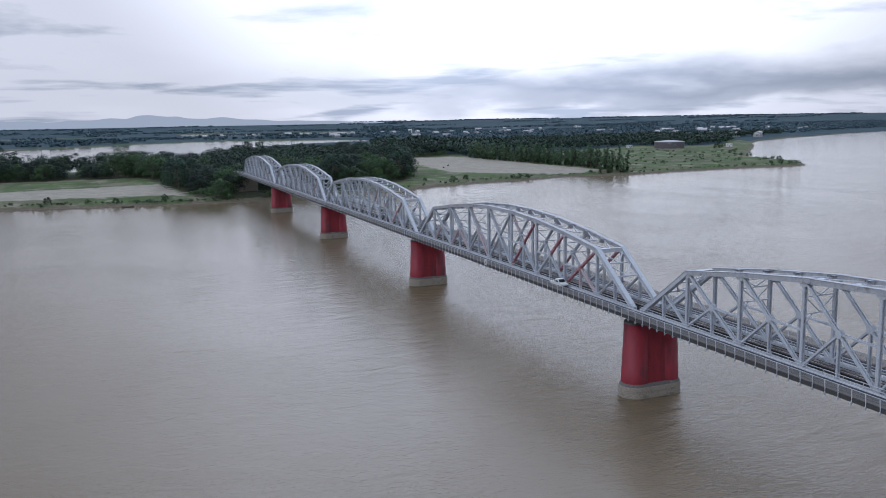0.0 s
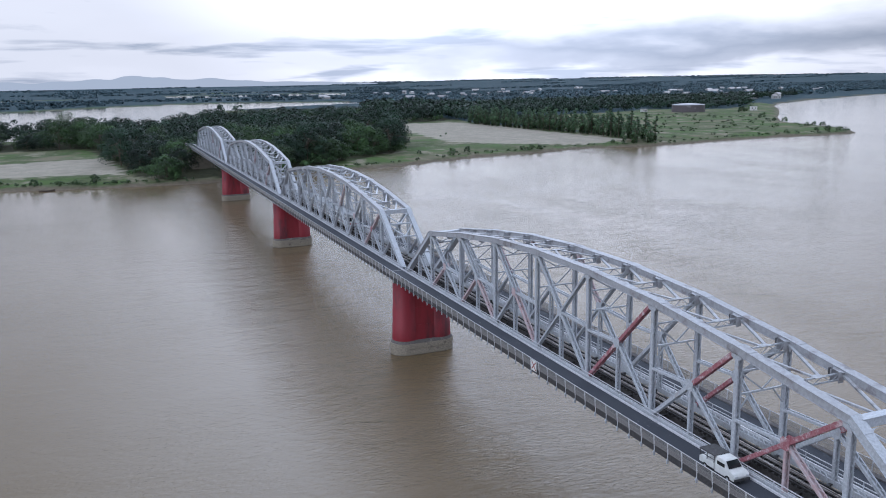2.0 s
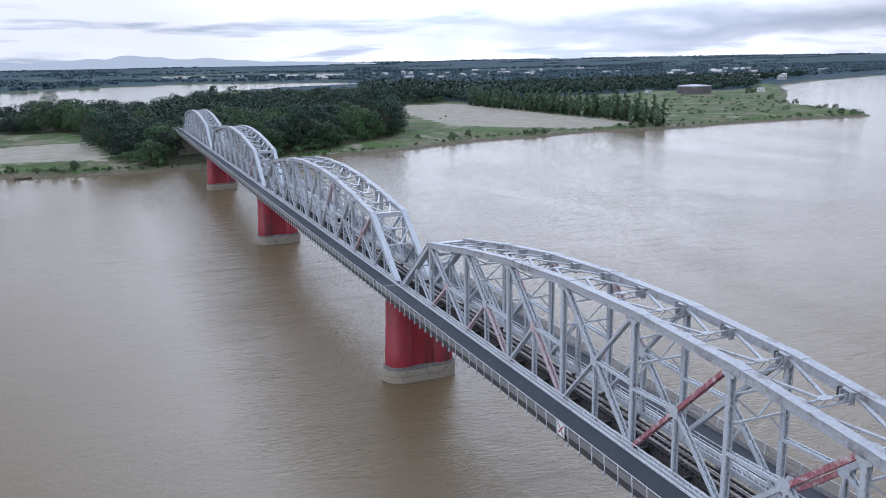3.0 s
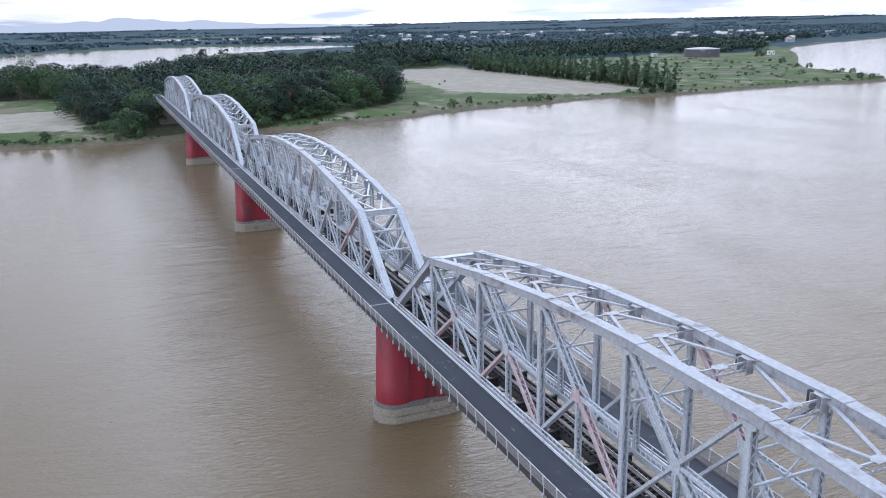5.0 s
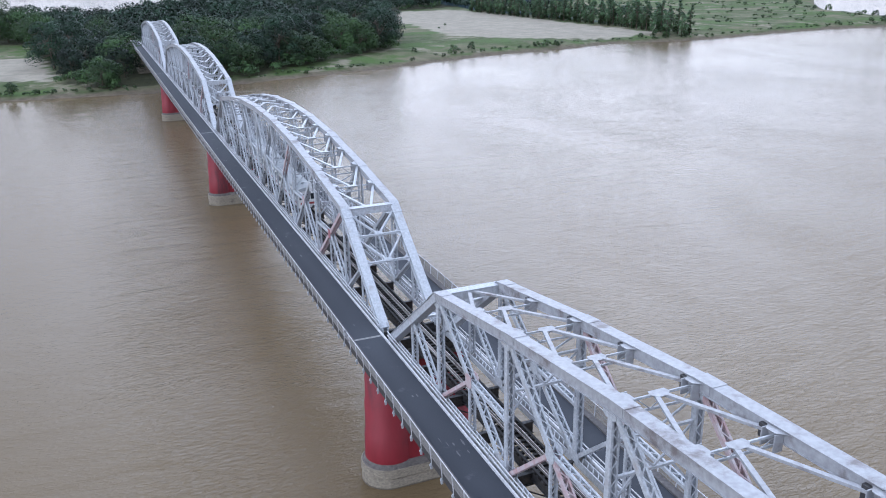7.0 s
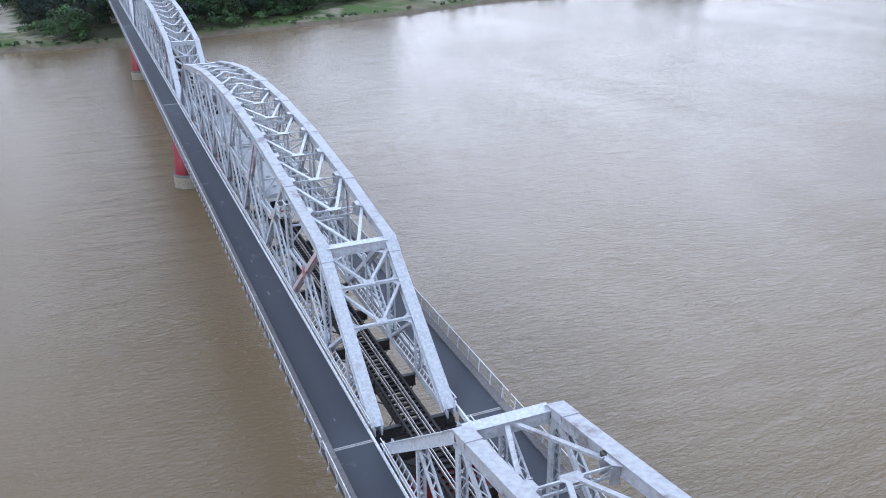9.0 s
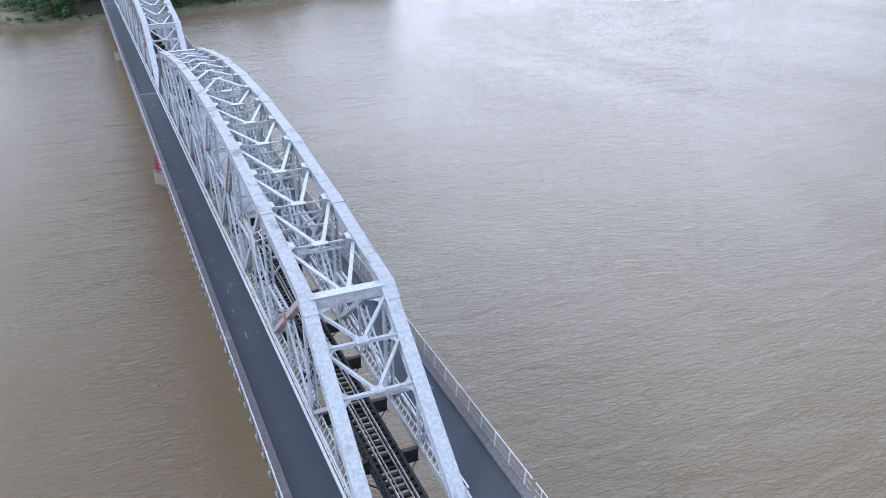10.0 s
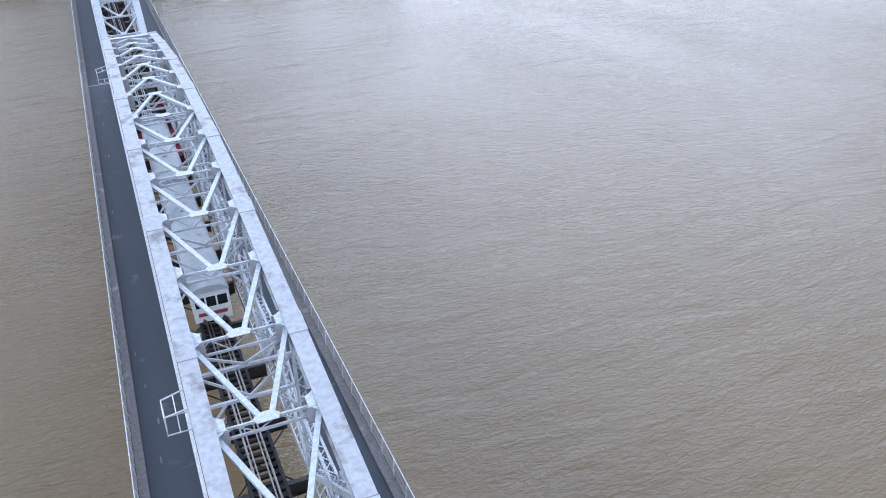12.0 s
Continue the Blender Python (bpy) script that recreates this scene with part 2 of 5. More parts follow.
def ground_material():
    m = bpy.data.materials.new("river_land")
    m.use_nodes = True
    n, l = m.node_tree.nodes, m.node_tree.links
    p = n["Principled BSDF"]
    p.inputs["Roughness"].default_value = 0.95
    p.inputs["Specular IOR Level"].default_value = 0.15
    geo = n.new("ShaderNodeNewGeometry")

    def noise_of(scale, detail=6.0, rough=0.6):
        q = n.new("ShaderNodeTexNoise")
        q.inputs["Scale"].default_value, q.inputs["Detail"].default_value, q.inputs["Roughness"].default_value = scale / K, detail, rough
        l.new(geo.outputs["Position"], q.inputs["Vector"])
        return q.outputs[0]

    def mix(fac, a, b):
        q = n.new("ShaderNodeMix")
        q.data_type = "RGBA"
        l.new(fac, q.inputs["Factor"])
        for socket, v in ((6, a), (7, b)):
            if isinstance(v, tuple):
                q.inputs[socket].default_value = (*v, 1)
            else:
                l.new(v, q.inputs[socket])
        return q.outputs[2]

    def ramp(src, a, b):
        q = n.new("ShaderNodeMapRange")
        q.inputs[1].default_value, q.inputs[2].default_value = a, b
        l.new(src, q.inputs[0])
        return q.outputs[0]

    def layer(name):
        q = n.new("ShaderNodeAttribute")
        q.attribute_name = name
        return q.outputs["Fac"]

    grass = mix(ramp(noise_of(0.05), 0.35, 0.65), (0.060, 0.094, 0.027), (0.098, 0.106, 0.054))
    grass = mix(ramp(noise_of(0.25, 8.0, 0.7), 0.47, 0.62), grass, (0.044, 0.062, 0.024))
    grass = mix(ramp(noise_of(0.022), 0.47, 0.62), grass, (0.155, 0.140, 0.090))
    grass = mix(ramp(noise_of(0.028, 7.0, 0.65), 0.50, 0.58), grass, (0.070, 0.112, 0.032))
    grass = mix(ramp(noise_of(0.040, 8.0, 0.72), 0.55, 0.62), grass, (0.215, 0.195, 0.140))
    sand = mix(ramp(noise_of(0.12), 0.35, 0.65), (0.33, 0.295, 0.235), (0.25, 0.225, 0.18))
    sand = mix(ramp(noise_of(0.5), 0.55, 0.72), sand, (0.20, 0.19, 0.13))
    mud = mix(ramp(noise_of(0.4), 0.35, 0.65), (0.10, 0.083, 0.060), (0.155, 0.128, 0.095))
    # wooded plain: distance haze is mixed into its blue-grey colour
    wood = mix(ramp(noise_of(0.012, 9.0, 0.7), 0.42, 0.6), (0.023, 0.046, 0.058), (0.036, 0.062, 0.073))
    c = mix(layer("sandy"), grass, sand)
    litter = mix(ramp(noise_of(0.3), 0.4, 0.65), (0.040, 0.042, 0.024), (0.060, 0.062, 0.032))
    c = mix(layer("shady"), c, litter)
    c = mix(layer("hazed_wood"), c, wood)
    c = mix(layer("muddy"), c, mud)
    l.new(c, p.inputs["Base Color"])
    b = n.new("ShaderNodeBump")
    b.inputs["Strength"].default_value, b.inputs["Distance"].default_value = 0.5, 0.6 * K
    l.new(noise_of(0.7, 8.0), b.inputs["Height"])
    l.new(b.outputs[0], p.inputs["Normal"])
    return m


def water_material():
    m = bpy.data.materials.new("silty_river_water")
    m.use_nodes = True
    n, l = m.node_tree.nodes, m.node_tree.links
    p = n["Principled BSDF"]
    geo = n.new("ShaderNodeNewGeometry")

    def noise_of(scale, stretch, detail=4.0, rough=0.5, distort=0.0):
        mp = n.new("ShaderNodeMapping")
        mp.inputs["Scale"].default_value = stretch
        mp.inputs["Rotation"].default_value = (0, 0, radians(20))
        l.new(geo.outputs["Position"], mp.inputs[0])
        q = n.new("ShaderNodeTexNoise")
        q.inputs["Scale"].default_value, q.inputs["Detail"].default_value = scale / K, detail
        q.inputs["Roughness"].default_value, q.inputs["Distortion"].default_value = rough, distort
        l.new(mp.outputs[0], q.inputs["Vector"])
        return q.outputs[0]

    mx = n.new("ShaderNodeMix")
    mx.data_type = "RGBA"
    r = n.new("ShaderNodeMapRange")
    r.inputs[1].default_value, r.inputs[2].default_value = 0.35, 0.65
    l.new(noise_of(0.012, (1, 0.5, 1), 6.0, 0.6, 1.0), r.inputs[0])
    l.new(r.outputs[0], mx.inputs["Factor"])
    mx.inputs[6].default_value, mx.inputs[7].default_value = (0.137, 0.097, 0.049, 1), (0.153, 0.115, 0.069, 1)
    l.new(mx.outputs[2], p.inputs["Base Color"])
    p.inputs["Roughness"].default_value = 0.07
    p.inputs["IOR"].default_value = 1.333
    # small wind ripples, rougher in patches
    patch = n.new("ShaderNodeMapRange")
    patch.inputs[1].default_value, patch.inputs[2].default_value = 0.36, 0.64
    patch.inputs[3].default_value, patch.inputs[4].default_value = 0.62, 1.0
    l.new(noise_of(0.016, (1, 0.45, 1), 3.0, 0.5, 1.5), patch.inputs[0])
    fine = noise_of(1.9, (0.6, 1.3, 1), 4.0, 0.55, 0.7)
    wide = noise_of(0.14, (0.5, 1.4, 1), 2.0, 0.5, 0.8)
    both_h = n.new("ShaderNodeMath")
    both_h.operation = "MULTIPLY_ADD"
    both_h.inputs[1].default_value = 2.4
    l.new(wide, both_h.inputs[0])
    l.new(fine, both_h.inputs[2])
    # calmer water in the lee of the bridge
    spot = n.new("ShaderNodeSeparateXYZ")
    l.new(geo.outputs["Position"], spot.inputs[0])
    lee = n.new("ShaderNodeMapRange")
    lee.interpolation_type = "SMOOTHSTEP"
    lee.inputs[1].default_value, lee.inputs[2].default_value = -34 * K, -12 * K
    lee.inputs[3].default_value, lee.inputs[4].default_value = 0.34, 1.0
    l.new(spot.outputs[0], lee.inputs[0])
    # and in the backwaters behind the bank
    still = n.new("ShaderNodeMapRange")
    still.inputs[1].default_value, still.inputs[2].default_value = -160 * K, 480 * K
    still.inputs[3].default_value, still.inputs[4].default_value = 1.0, 0.3
    l.new(spot.outputs[1], still.inputs[0])
    shelter = n.new("ShaderNodeMath")
    shelter.operation = "MULTIPLY"
    l.new(lee.outputs[0], shelter.inputs[0])
    l.new(still.outputs[0], shelter.inputs[1])
    # choppy water along the upstream foot of the bridge
    aside = n.new("ShaderNodeMath")
    aside.operation = "ADD"
    aside.inputs[1].default_value = 17 * K
    l.new(spot.outputs[0], aside.inputs[0])
    apart = n.new("ShaderNodeMath")
    apart.operation = "ABSOLUTE"
    l.new(aside.outputs[0], apart.inputs[0])
    chop = n.new("ShaderNodeMapRange")
    chop.interpolation_type = "SMOOTHSTEP"
    chop.inputs[1].default_value, chop.inputs[2].default_value = 5 * K, 17 * K
    chop.inputs[3].default_value, chop.inputs[4].default_value = 1.5, 1.0
    l.new(apart.outputs[0], chop.inputs[0])
    choppy = n.new("ShaderNodeMath")
    choppy.operation = "MULTIPLY"
    l.new(shelter.outputs[0], choppy.inputs[0])
    l.new(chop.outputs[0], choppy.inputs[1])
    wind = n.new("ShaderNodeMath")
    wind.operation = "MULTIPLY"
    l.new(choppy.outputs[0], wind.inputs[0])
    l.new(patch.outputs[0], wind.inputs[1])
    tall = n.new("ShaderNodeMath")
    tall.operation = "MULTIPLY"
    l.new(both_h.outputs[0], tall.inputs[0])
    l.new(wind.outputs[0], tall.inputs[1])
    b = n.new("ShaderNodeBump")
    b.inputs["Strength"].default_value, b.inputs["Distance"].default_value = 1.0, 0.25 * K
    l.new(tall.outputs[0], b.inputs["Height"])
    l.new(b.outputs[0], p.inputs["Normal"])
    return m


# ---------------------------------------------------------------- mesh helpers
def empty(name, at=(0, 0, 0)):
    e = new(name)
    e.empty_display_size = 0.5
    e.location = at
    return e


def part(name, bm, mat, parent=None, label="", at=None):
    me = bpy.data.meshes.new(name)
    bm.to_mesh(me)
    bm.free()
    return part_mesh(name, me, mat, parent, label, at)


def part_mesh(name, me, mat, parent=None, label="", at=None):
    if mat and not me.materials:
        me.materials.append(mat)
    ob = new(name, me)
    if parent:
        ob.parent = parent
    if at is not None:
        ob.matrix_basis = at if isinstance(at, Matrix) else Matrix.Translation(at)
    if label:
        ob["label"] = label
    return ob


def quads(name, verts, faces, mat, smooth=False):
    """A mesh from arrays of corners and of four-sided faces."""
    me = bpy.data.meshes.new(name)
    v, f = np.asarray(verts, np.float32), np.asarray(faces, np.int32)
    me.vertices.add(len(v))
    me.vertices.foreach_set("co", v.ravel())
    me.loops.add(f.size)
    me.loops.foreach_set("vertex_index", f.ravel())
    me.polygons.add(len(f))
    me.polygons.foreach_set("loop_start", np.arange(0, f.size, f.shape[1], dtype=np.int32))
    me.polygons.foreach_set("loop_total", np.full(len(f), f.shape[1], np.int32))
    if smooth:
        me.polygons.foreach_set("use_smooth", np.ones(len(f), bool))
    me.update(calc_edges=True)
    me.materials.append(mat)
    return me


def rounded(mesh, outward, lift=0.0):
    """Shade each leaf clump as part of the round bough that it sits on."""
    d = outward + np.array([0, 0, lift])
    d = d / np.linalg.norm(d, axis=1)[:, None]
    mesh.polygons.foreach_set("use_smooth", np.ones(len(mesh.polygons), bool))
    mesh.normals_split_custom_set_from_vertices(np.repeat(d, 4, 0))


def box(bm, lo, hi, m=None):
    c = [Vector((x, y, z)) for x in (lo[0], hi[0]) for y in (lo[1], hi[1]) for z in (lo[2], hi[2])]
    v = [bm.verts.new(m @ p if m else p) for p in c]
    for a in ((0, 1, 3, 2), (4, 6, 7, 5), (0, 4, 5, 1), (2, 3, 7, 6), (0, 2, 6, 4), (1, 5, 7, 3)):
        bm.faces.new([v[i] for i in a])
    return v


def along(a, b, side=(1, 0, 0)):
    """A pose at a whose z runs to b and whose x lies near side; and the length."""
    a, b = Vector(a), Vector(b)
    z = (b - a).normalized()
    x = Vector(side)
    x = (x - x.dot(z) * z).normalized()
    y = z.cross(x)
    m = Matrix((x, y, z)).transposed().to_4x4()
    m.translation = a
    return m, (b - a).length


def bar(bm, a, b, wx, wy, side=(1, 0, 0)):
    m, n = along(a, b, side)
    box(bm, (-wx / 2, -wy / 2, 0), (wx / 2, wy / 2, n), m)


def tube(bm, a, b, r0, r1, sides=8, cap=True):
    m, n = along(a, b, (1, 0.03, 0.02) if abs((Vector(b) - Vector(a)).normalized().x) < 0.9 else (0, 1, 0))
    rings = []
    for r, h in ((r0, 0), (r1, n)):
        rings.append([bm.verts.new(m @ Vector((r * math.cos(2 * math.pi * i / sides), r * math.sin(2 * math.pi * i / sides), h))) for i in range(sides)])
    for i in range(sides):
        f = bm.faces.new((rings[0][i], rings[0][(i + 1) % sides], rings[1][(i + 1) % sides], rings[1][i]))
        f.smooth = True
    if cap:
        bm.faces.new(rings[1])
        bm.faces.new(rings[0][::-1])


def laced(bm, a, b, wx=0.52, wy=0.36, plate=0.05, pitch=0.55):
    """Two flat sides in the truss's plane, tied by zigzag lacing on both edges."""
    m, n = along(a, b)
    for s in (-1, 1):
        box(bm, (s * wx / 2 - plate / 2, -wy / 2, 0), (s * wx / 2 + plate / 2, wy / 2, n), m)
        for e in (-1, 1):       # flanges
            x0 = s * wx / 2 - s * plate / 2
            lo, hi = sorted((x0, x0 - s * 0.09))
            box(bm, (lo, e * wy / 2 - 0.014, 0), (hi, e * wy / 2 + 0.014, n), m)
    count = max(2, round(n / pitch))
    for e in (-1, 1):
        for i in range(count):
            z0, z1 = n * i / count, n * (i + 1) / count
            x0 = (wx / 2 - 0.04) * (1 if i % 2 else -1)
            bar(bm, m @ Vector((x0, e * (wy / 2 + 0.016), z0)), m @ Vector((-x0, e * (wy / 2 + 0.016), z1)), 0.02, 0.07, m.to_3x3() @ Vector((0, 1, 0)))


def lattice(bm, a, b, depth, upward, chord=0.13, web=0.07, step=0.9):
    """A light lattice girder: two chords and a zigzag."""
    a, b, w = Vector(a), Vector(b), Vector(upward) * depth
    bar(bm, a, b, chord, 0.10, upward)
    bar(bm, a - w, b - w, chord, 0.10, upward)
    n = max(2, round((b - a).length / step))
    for i in range(n):
        p, q = a.lerp(b, i / n), a.lerp(b, (i + 1) / n)
        bar(bm, p if i % 2 else p - w, q - w if i % 2 else q, web, 0.03, upward)


def hull(bm, outline, z0, z1, grow=1.0, top=True):
    """An upright prism over an outline; grow scales its top."""
    lo = [bm.verts.new((x, y, z0)) for x, y in outline]
    hi = [bm.verts.new((x * grow, y * grow, z1)) for x, y in outline]
    n = len(outline)
    for i in range(n):
        bm.faces.new((lo[i], lo[(i + 1) % n], hi[(i + 1) % n], hi[i]))
    if top:
        bm.faces.new(hi)
        bm.faces.new(lo[::-1])


# ---------------------------------------------------------------- ground and water
DECK = 15.1          # height of the lower chords
RIVER = -0.25        # the river's level
SPAN, GAP = 110.0, 1.25
PIERS = [-220, -110, 0, 110, 220, 330]
SHORE = [(-5200, 900), (-900, 520), (-420, 372), (-200, 322), (-86, 301), (-55, 292), (-20, 288), (0, 288), (35, 296), (68, 305), (106, 314), (130, 323),
         (154, 333), (180, 341), (207, 343), (232, 350), (257, 356), (291, 350), (321, 348), (377, 358), (430, 362), (470, 357), (503, 357), (520, 376),
         (542, 412), (569, 504), (640, 585), (700, 645), (789, 739), (860, 822), (932, 890), (1097, 981), (1425, 1129), (2600, 1500), (5200, 2300)]


def shore_distance(x, y):
    """Metres inland of the river's edge (minus: out in the water)."""
    pts = np.array(SHORE, float)
    best = np.full(x.shape, 1e9)
    for (ax, ay), (bx, by) in zip(pts[:-1], pts[1:]):
        dx, dy = bx - ax, by - ay
        u = np.clip(((x - ax) * dx + (y - ay) * dy) / (dx * dx + dy * dy), 0, 1)
        best = np.minimum(best, np.hypot(x - ax - u * dx, y - ay - u * dy))
    return np.where(inside(x, y, SHORE + [(5200, 5600), (-5200, 5600)]), best, -best)


def inside(x, y, poly):
    """Even-odd test of points against an outline."""
    hit = np.zeros(np.shape(x), bool)
    for (ax, ay), (bx, by) in zip(poly, poly[1:] + poly[:1]):
        cut = (ay > y) != (by > y)
        with np.errstate(divide="ignore", invalid="ignore"):
            at = (bx - ax) * (y - ay) / (by - ay) + ax
        hit ^= cut & (x < at)
    return hit


def soft(v, a, b):
    u = np.clip((v - a) / (b - a), 0, 1)
    return u * u * (3 - 2 * u)


def wobble(x, y, size, seed=0.0):
    """Smooth unevenness made of a few crossed waves."""
    k = 2 * math.pi / size
    return (np.sin(k * (x + 0.35 * y) + seed) * np.cos(k * 0.83 * (y - 0.4 * x) + 1.7 * seed) + 0.5 * np.sin(k * 2.3 * (x - 0.6 * y) + 2.1 + seed)
            + 0.35 * np.cos(k * 3.7 * (y + 0.25 * x) + 0.4 * seed)) / 1.85


SAND_LEFT = [(-330, 395), (-95, 421), (-48, 429), (-40, 322), (-89, 335), (-330, 360)]
SAND_RIGHT = [(150, 560), (226, 679), (292, 676), (300, 600), (298, 480), (300, 372), (270, 366), (227, 372), (200, 400), (184, 424), (196, 532)]
LAKES = [[(-1600, 760), (-420, 680), (-110, 650), (-10, 650), (50, 800), (95, 1060), (150, 1260), (300, 1420), (437, 1440), (540, 1540), (480, 1640), (334, 1790), (120, 1890), (-109, 1690), (-200, 1610), (-700, 1520), (-1600, 1480)],
         [(-700, 2640), (-298, 2560), (-60, 2620), (-120, 2790), (-320, 2800), (-800, 2800)],
         [(150, 2500), (420, 2460), (700, 2420), (780, 2900), (470, 2960), (180, 3100)],
         [(300, 3150), (731, 3420), (1100, 3700), (700, 3720), (250, 3350)],
         [(-1500, 3200), (-700, 3120), (-500, 3240), (-900, 3350), (-1600, 3400)]]
FOREST = [(-37, 313), (-22, 299), (-9, 296), (14, 299), (46, 309), (70, 327), (98, 346), (128, 374), (140, 420), (138, 470), (150, 578), (215, 690), (300, 715),
          (420, 800), (470, 1000), (420, 1260), (300, 1330), (190, 1200), (120, 1000), (80, 800), (0, 620), (-110, 610), (-430, 640), (-800, 700), (-800, 560), (-330, 512), (-104, 522), (-62, 518), (-47, 436)]
EAST_WOOD = [(320, 420), (335, 640), (345, 735), (560, 760), (620, 800), (700, 740), (760, 770), (840, 850), (920, 960), (1500, 1260), (2600, 1700), (2600, 2300), (500, 1900), (330, 820), (308, 660)]


def land_height(x, y):
    d = shore_distance(x, y) + 1.6 * wobble(x, y, 31.0, 1.0) + 0.7 * wobble(x, y, 9.0, 2.0)
    z = -3.0 + 3.0 * soft(d, -14, 0) + 1.5 * soft(d, 0, 3) + 1.7 * soft(d, 4, 26) + 0.25 * wobble(x, y, 40.0)
    for lake in LAKES:
        z = np.where(inside(x + 25 * wobble(x, y, 260.0, 3.0), y + 25 * wobble(x, y, 330.0, 4.0), lake), -0.8, z)
    far = np.hypot(x, y)
    return z + RIVER + np.where(d > 5, 24.0 * soft(far, 3300, 4700), 0), d


def grid_lines(parts):
    out = []
    for a, b, step in parts:
        out += list(np.arange(a, b, step))
    return np.array(out + [parts[-1][1]], float)


xs = grid_lines([(-5200, -1200, 200), (-1200, -360, 40), (-360, -150, 10), (-150, 620, 3.5), (620, 1000, 12), (1000, 2000, 50), (2000, 5200, 200)])
ys = grid_lines([(-5200, -400, 400), (-400, 240, 80), (240, 275, 7), (275, 450, 2.5), (450, 760, 6), (760, 1200, 16), (1200, 2200, 30), (2200, 4000, 60), (4000, 5200, 150)])
gx, gy = np.meshgrid(xs, ys)
gz, gd = land_height(gx, gy)
nx = len(xs)
cell = np.arange(len(ys) - 1)[:, None] * nx + np.arange(nx - 1)[None, :]
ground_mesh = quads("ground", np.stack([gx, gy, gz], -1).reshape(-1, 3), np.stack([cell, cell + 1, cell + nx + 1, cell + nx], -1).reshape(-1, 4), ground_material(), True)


def paint(name, values):
    a = ground_mesh.attributes.new(name, "FLOAT", "POINT")
    a.data.foreach_set("value", np.asarray(values, np.float32).ravel())


jx, jy = gx + 4 * wobble(gx, gy, 24.0, 5.0), gy + 4 * wobble(gx, gy, 19.0, 6.0)
paint("sandy", inside(jx, jy, SAND_LEFT) | inside(jx, jy, SAND_RIGHT))
paint("shady", inside(jx, jy, FOREST))
# far plain and eastern wood take the colour with the painted haze
paint("hazed_wood", inside(jx, jy, EAST_WOOD) | (np.hypot(gx, gy) > 1250) & (gz > 0.4))
paint("muddy", 1 - soft(gd, 1.2, 4.2))
ground = tagged(part_mesh("ground", ground_mesh, None), "low river bank of grass, bare sand, mud and haze-blue wooded plain", "ground", kind="structure")

wx = np.concatenate([np.linspace(-5000, -600, 12), np.linspace(-400, 800, 13), np.linspace(1200, 5000, 10)])
wgx, wgy = np.meshgrid(wx, np.linspace(-5000, 5000, 40))
cell = np.arange(39)[:, None] * len(wx) + np.arange(len(wx) - 1)[None, :]
water = part_mesh("water", quads("water", np.stack([wgx, wgy, 0 * wgx], -1).reshape(-1, 3), np.stack([cell, cell + 1, cell + len(wx) + 1, cell + len(wx)], -1).reshape(-1, 4), water_material()), None)
water.location.z = RIVER
tagged(water, "wide brown silty river with small wind ripples", "river", kind="structure")


def ground_at(x, y):
    return float(land_height(np.array([float(x)]), np.array([float(y)]))[0][0])


# far hills beyond the plain; their haze is put into a flat glowing colour
def far_hills():
    m = bpy.data.materials.new("hazed_hill_glow")
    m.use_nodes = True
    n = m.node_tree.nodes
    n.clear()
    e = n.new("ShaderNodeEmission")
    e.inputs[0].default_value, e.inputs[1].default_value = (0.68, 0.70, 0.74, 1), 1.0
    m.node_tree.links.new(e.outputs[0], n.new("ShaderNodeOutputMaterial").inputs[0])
    v, f = [], []
    rng = random.Random(3)
    n_steps = 160
    for i in range(n_steps + 1):
        a = radians(-16 + 34 * i / n_steps)
        deg = math.degrees(a)
        top = 0.0028 + 0.0012 * math.sin(deg * 0.9 + 1) + 0.0007 * math.sin(deg * 2.7) + 0.0002 * rng.random()
        top += 0.0046 * (1 / (1 + math.exp(-(deg - 1.8) * 6.0)) - 1 / (1 + math.exp(-(deg - 4.9) * 6.0)))
        top *= 1 - max(0, (deg - 7) / 11) ** 0.7
        r = 4560
        x, y = -87 + r * math.sin(a), -230 + r * math.cos(a)
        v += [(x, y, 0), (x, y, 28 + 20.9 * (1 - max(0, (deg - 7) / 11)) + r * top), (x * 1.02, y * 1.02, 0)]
    for i in range(n_steps):
        k = 3 * i
        f += [(k, k + 3, k + 4, k + 1), (k + 1, k + 4, k + 5, k + 2)]
    tagged(part_mesh("backdrop", quads("backdrop", v, f, m), None), "table-topped hills on the far horizon, painted pale blue with haze", "hills", kind="structure")


far_hills()


# ---------------------------------------------------------------- the bridge: one truss span, then its copies
PANEL = (SPAN - 2 * GAP) / 9
HALF = 2.70                                     # trusses stand this far off the track's middle
TOPS = [None, 8.8, 10.5, 11.8, 12.42, 12.42, 11.8, 10.5, 8.8, None]


def at_bottom(j, s):
    return Vector((s * HALF, j * PANEL, 0.0))


def at_top(j, s):
    return Vector((s * HALF, j * PANEL, TOPS[j]))


def member(name, a, b, span, mat, kind="laced", label="", **size):
    bm = bmesh.new()
    if kind == "laced":
        laced(bm, a, b, **size)
    else:
        bar(bm, a, b, size.get("wx", 0.3), size.get("wy", 0.3), size.get("side", (1, 0, 0)))
    return part(name, bm, mat, span, label)


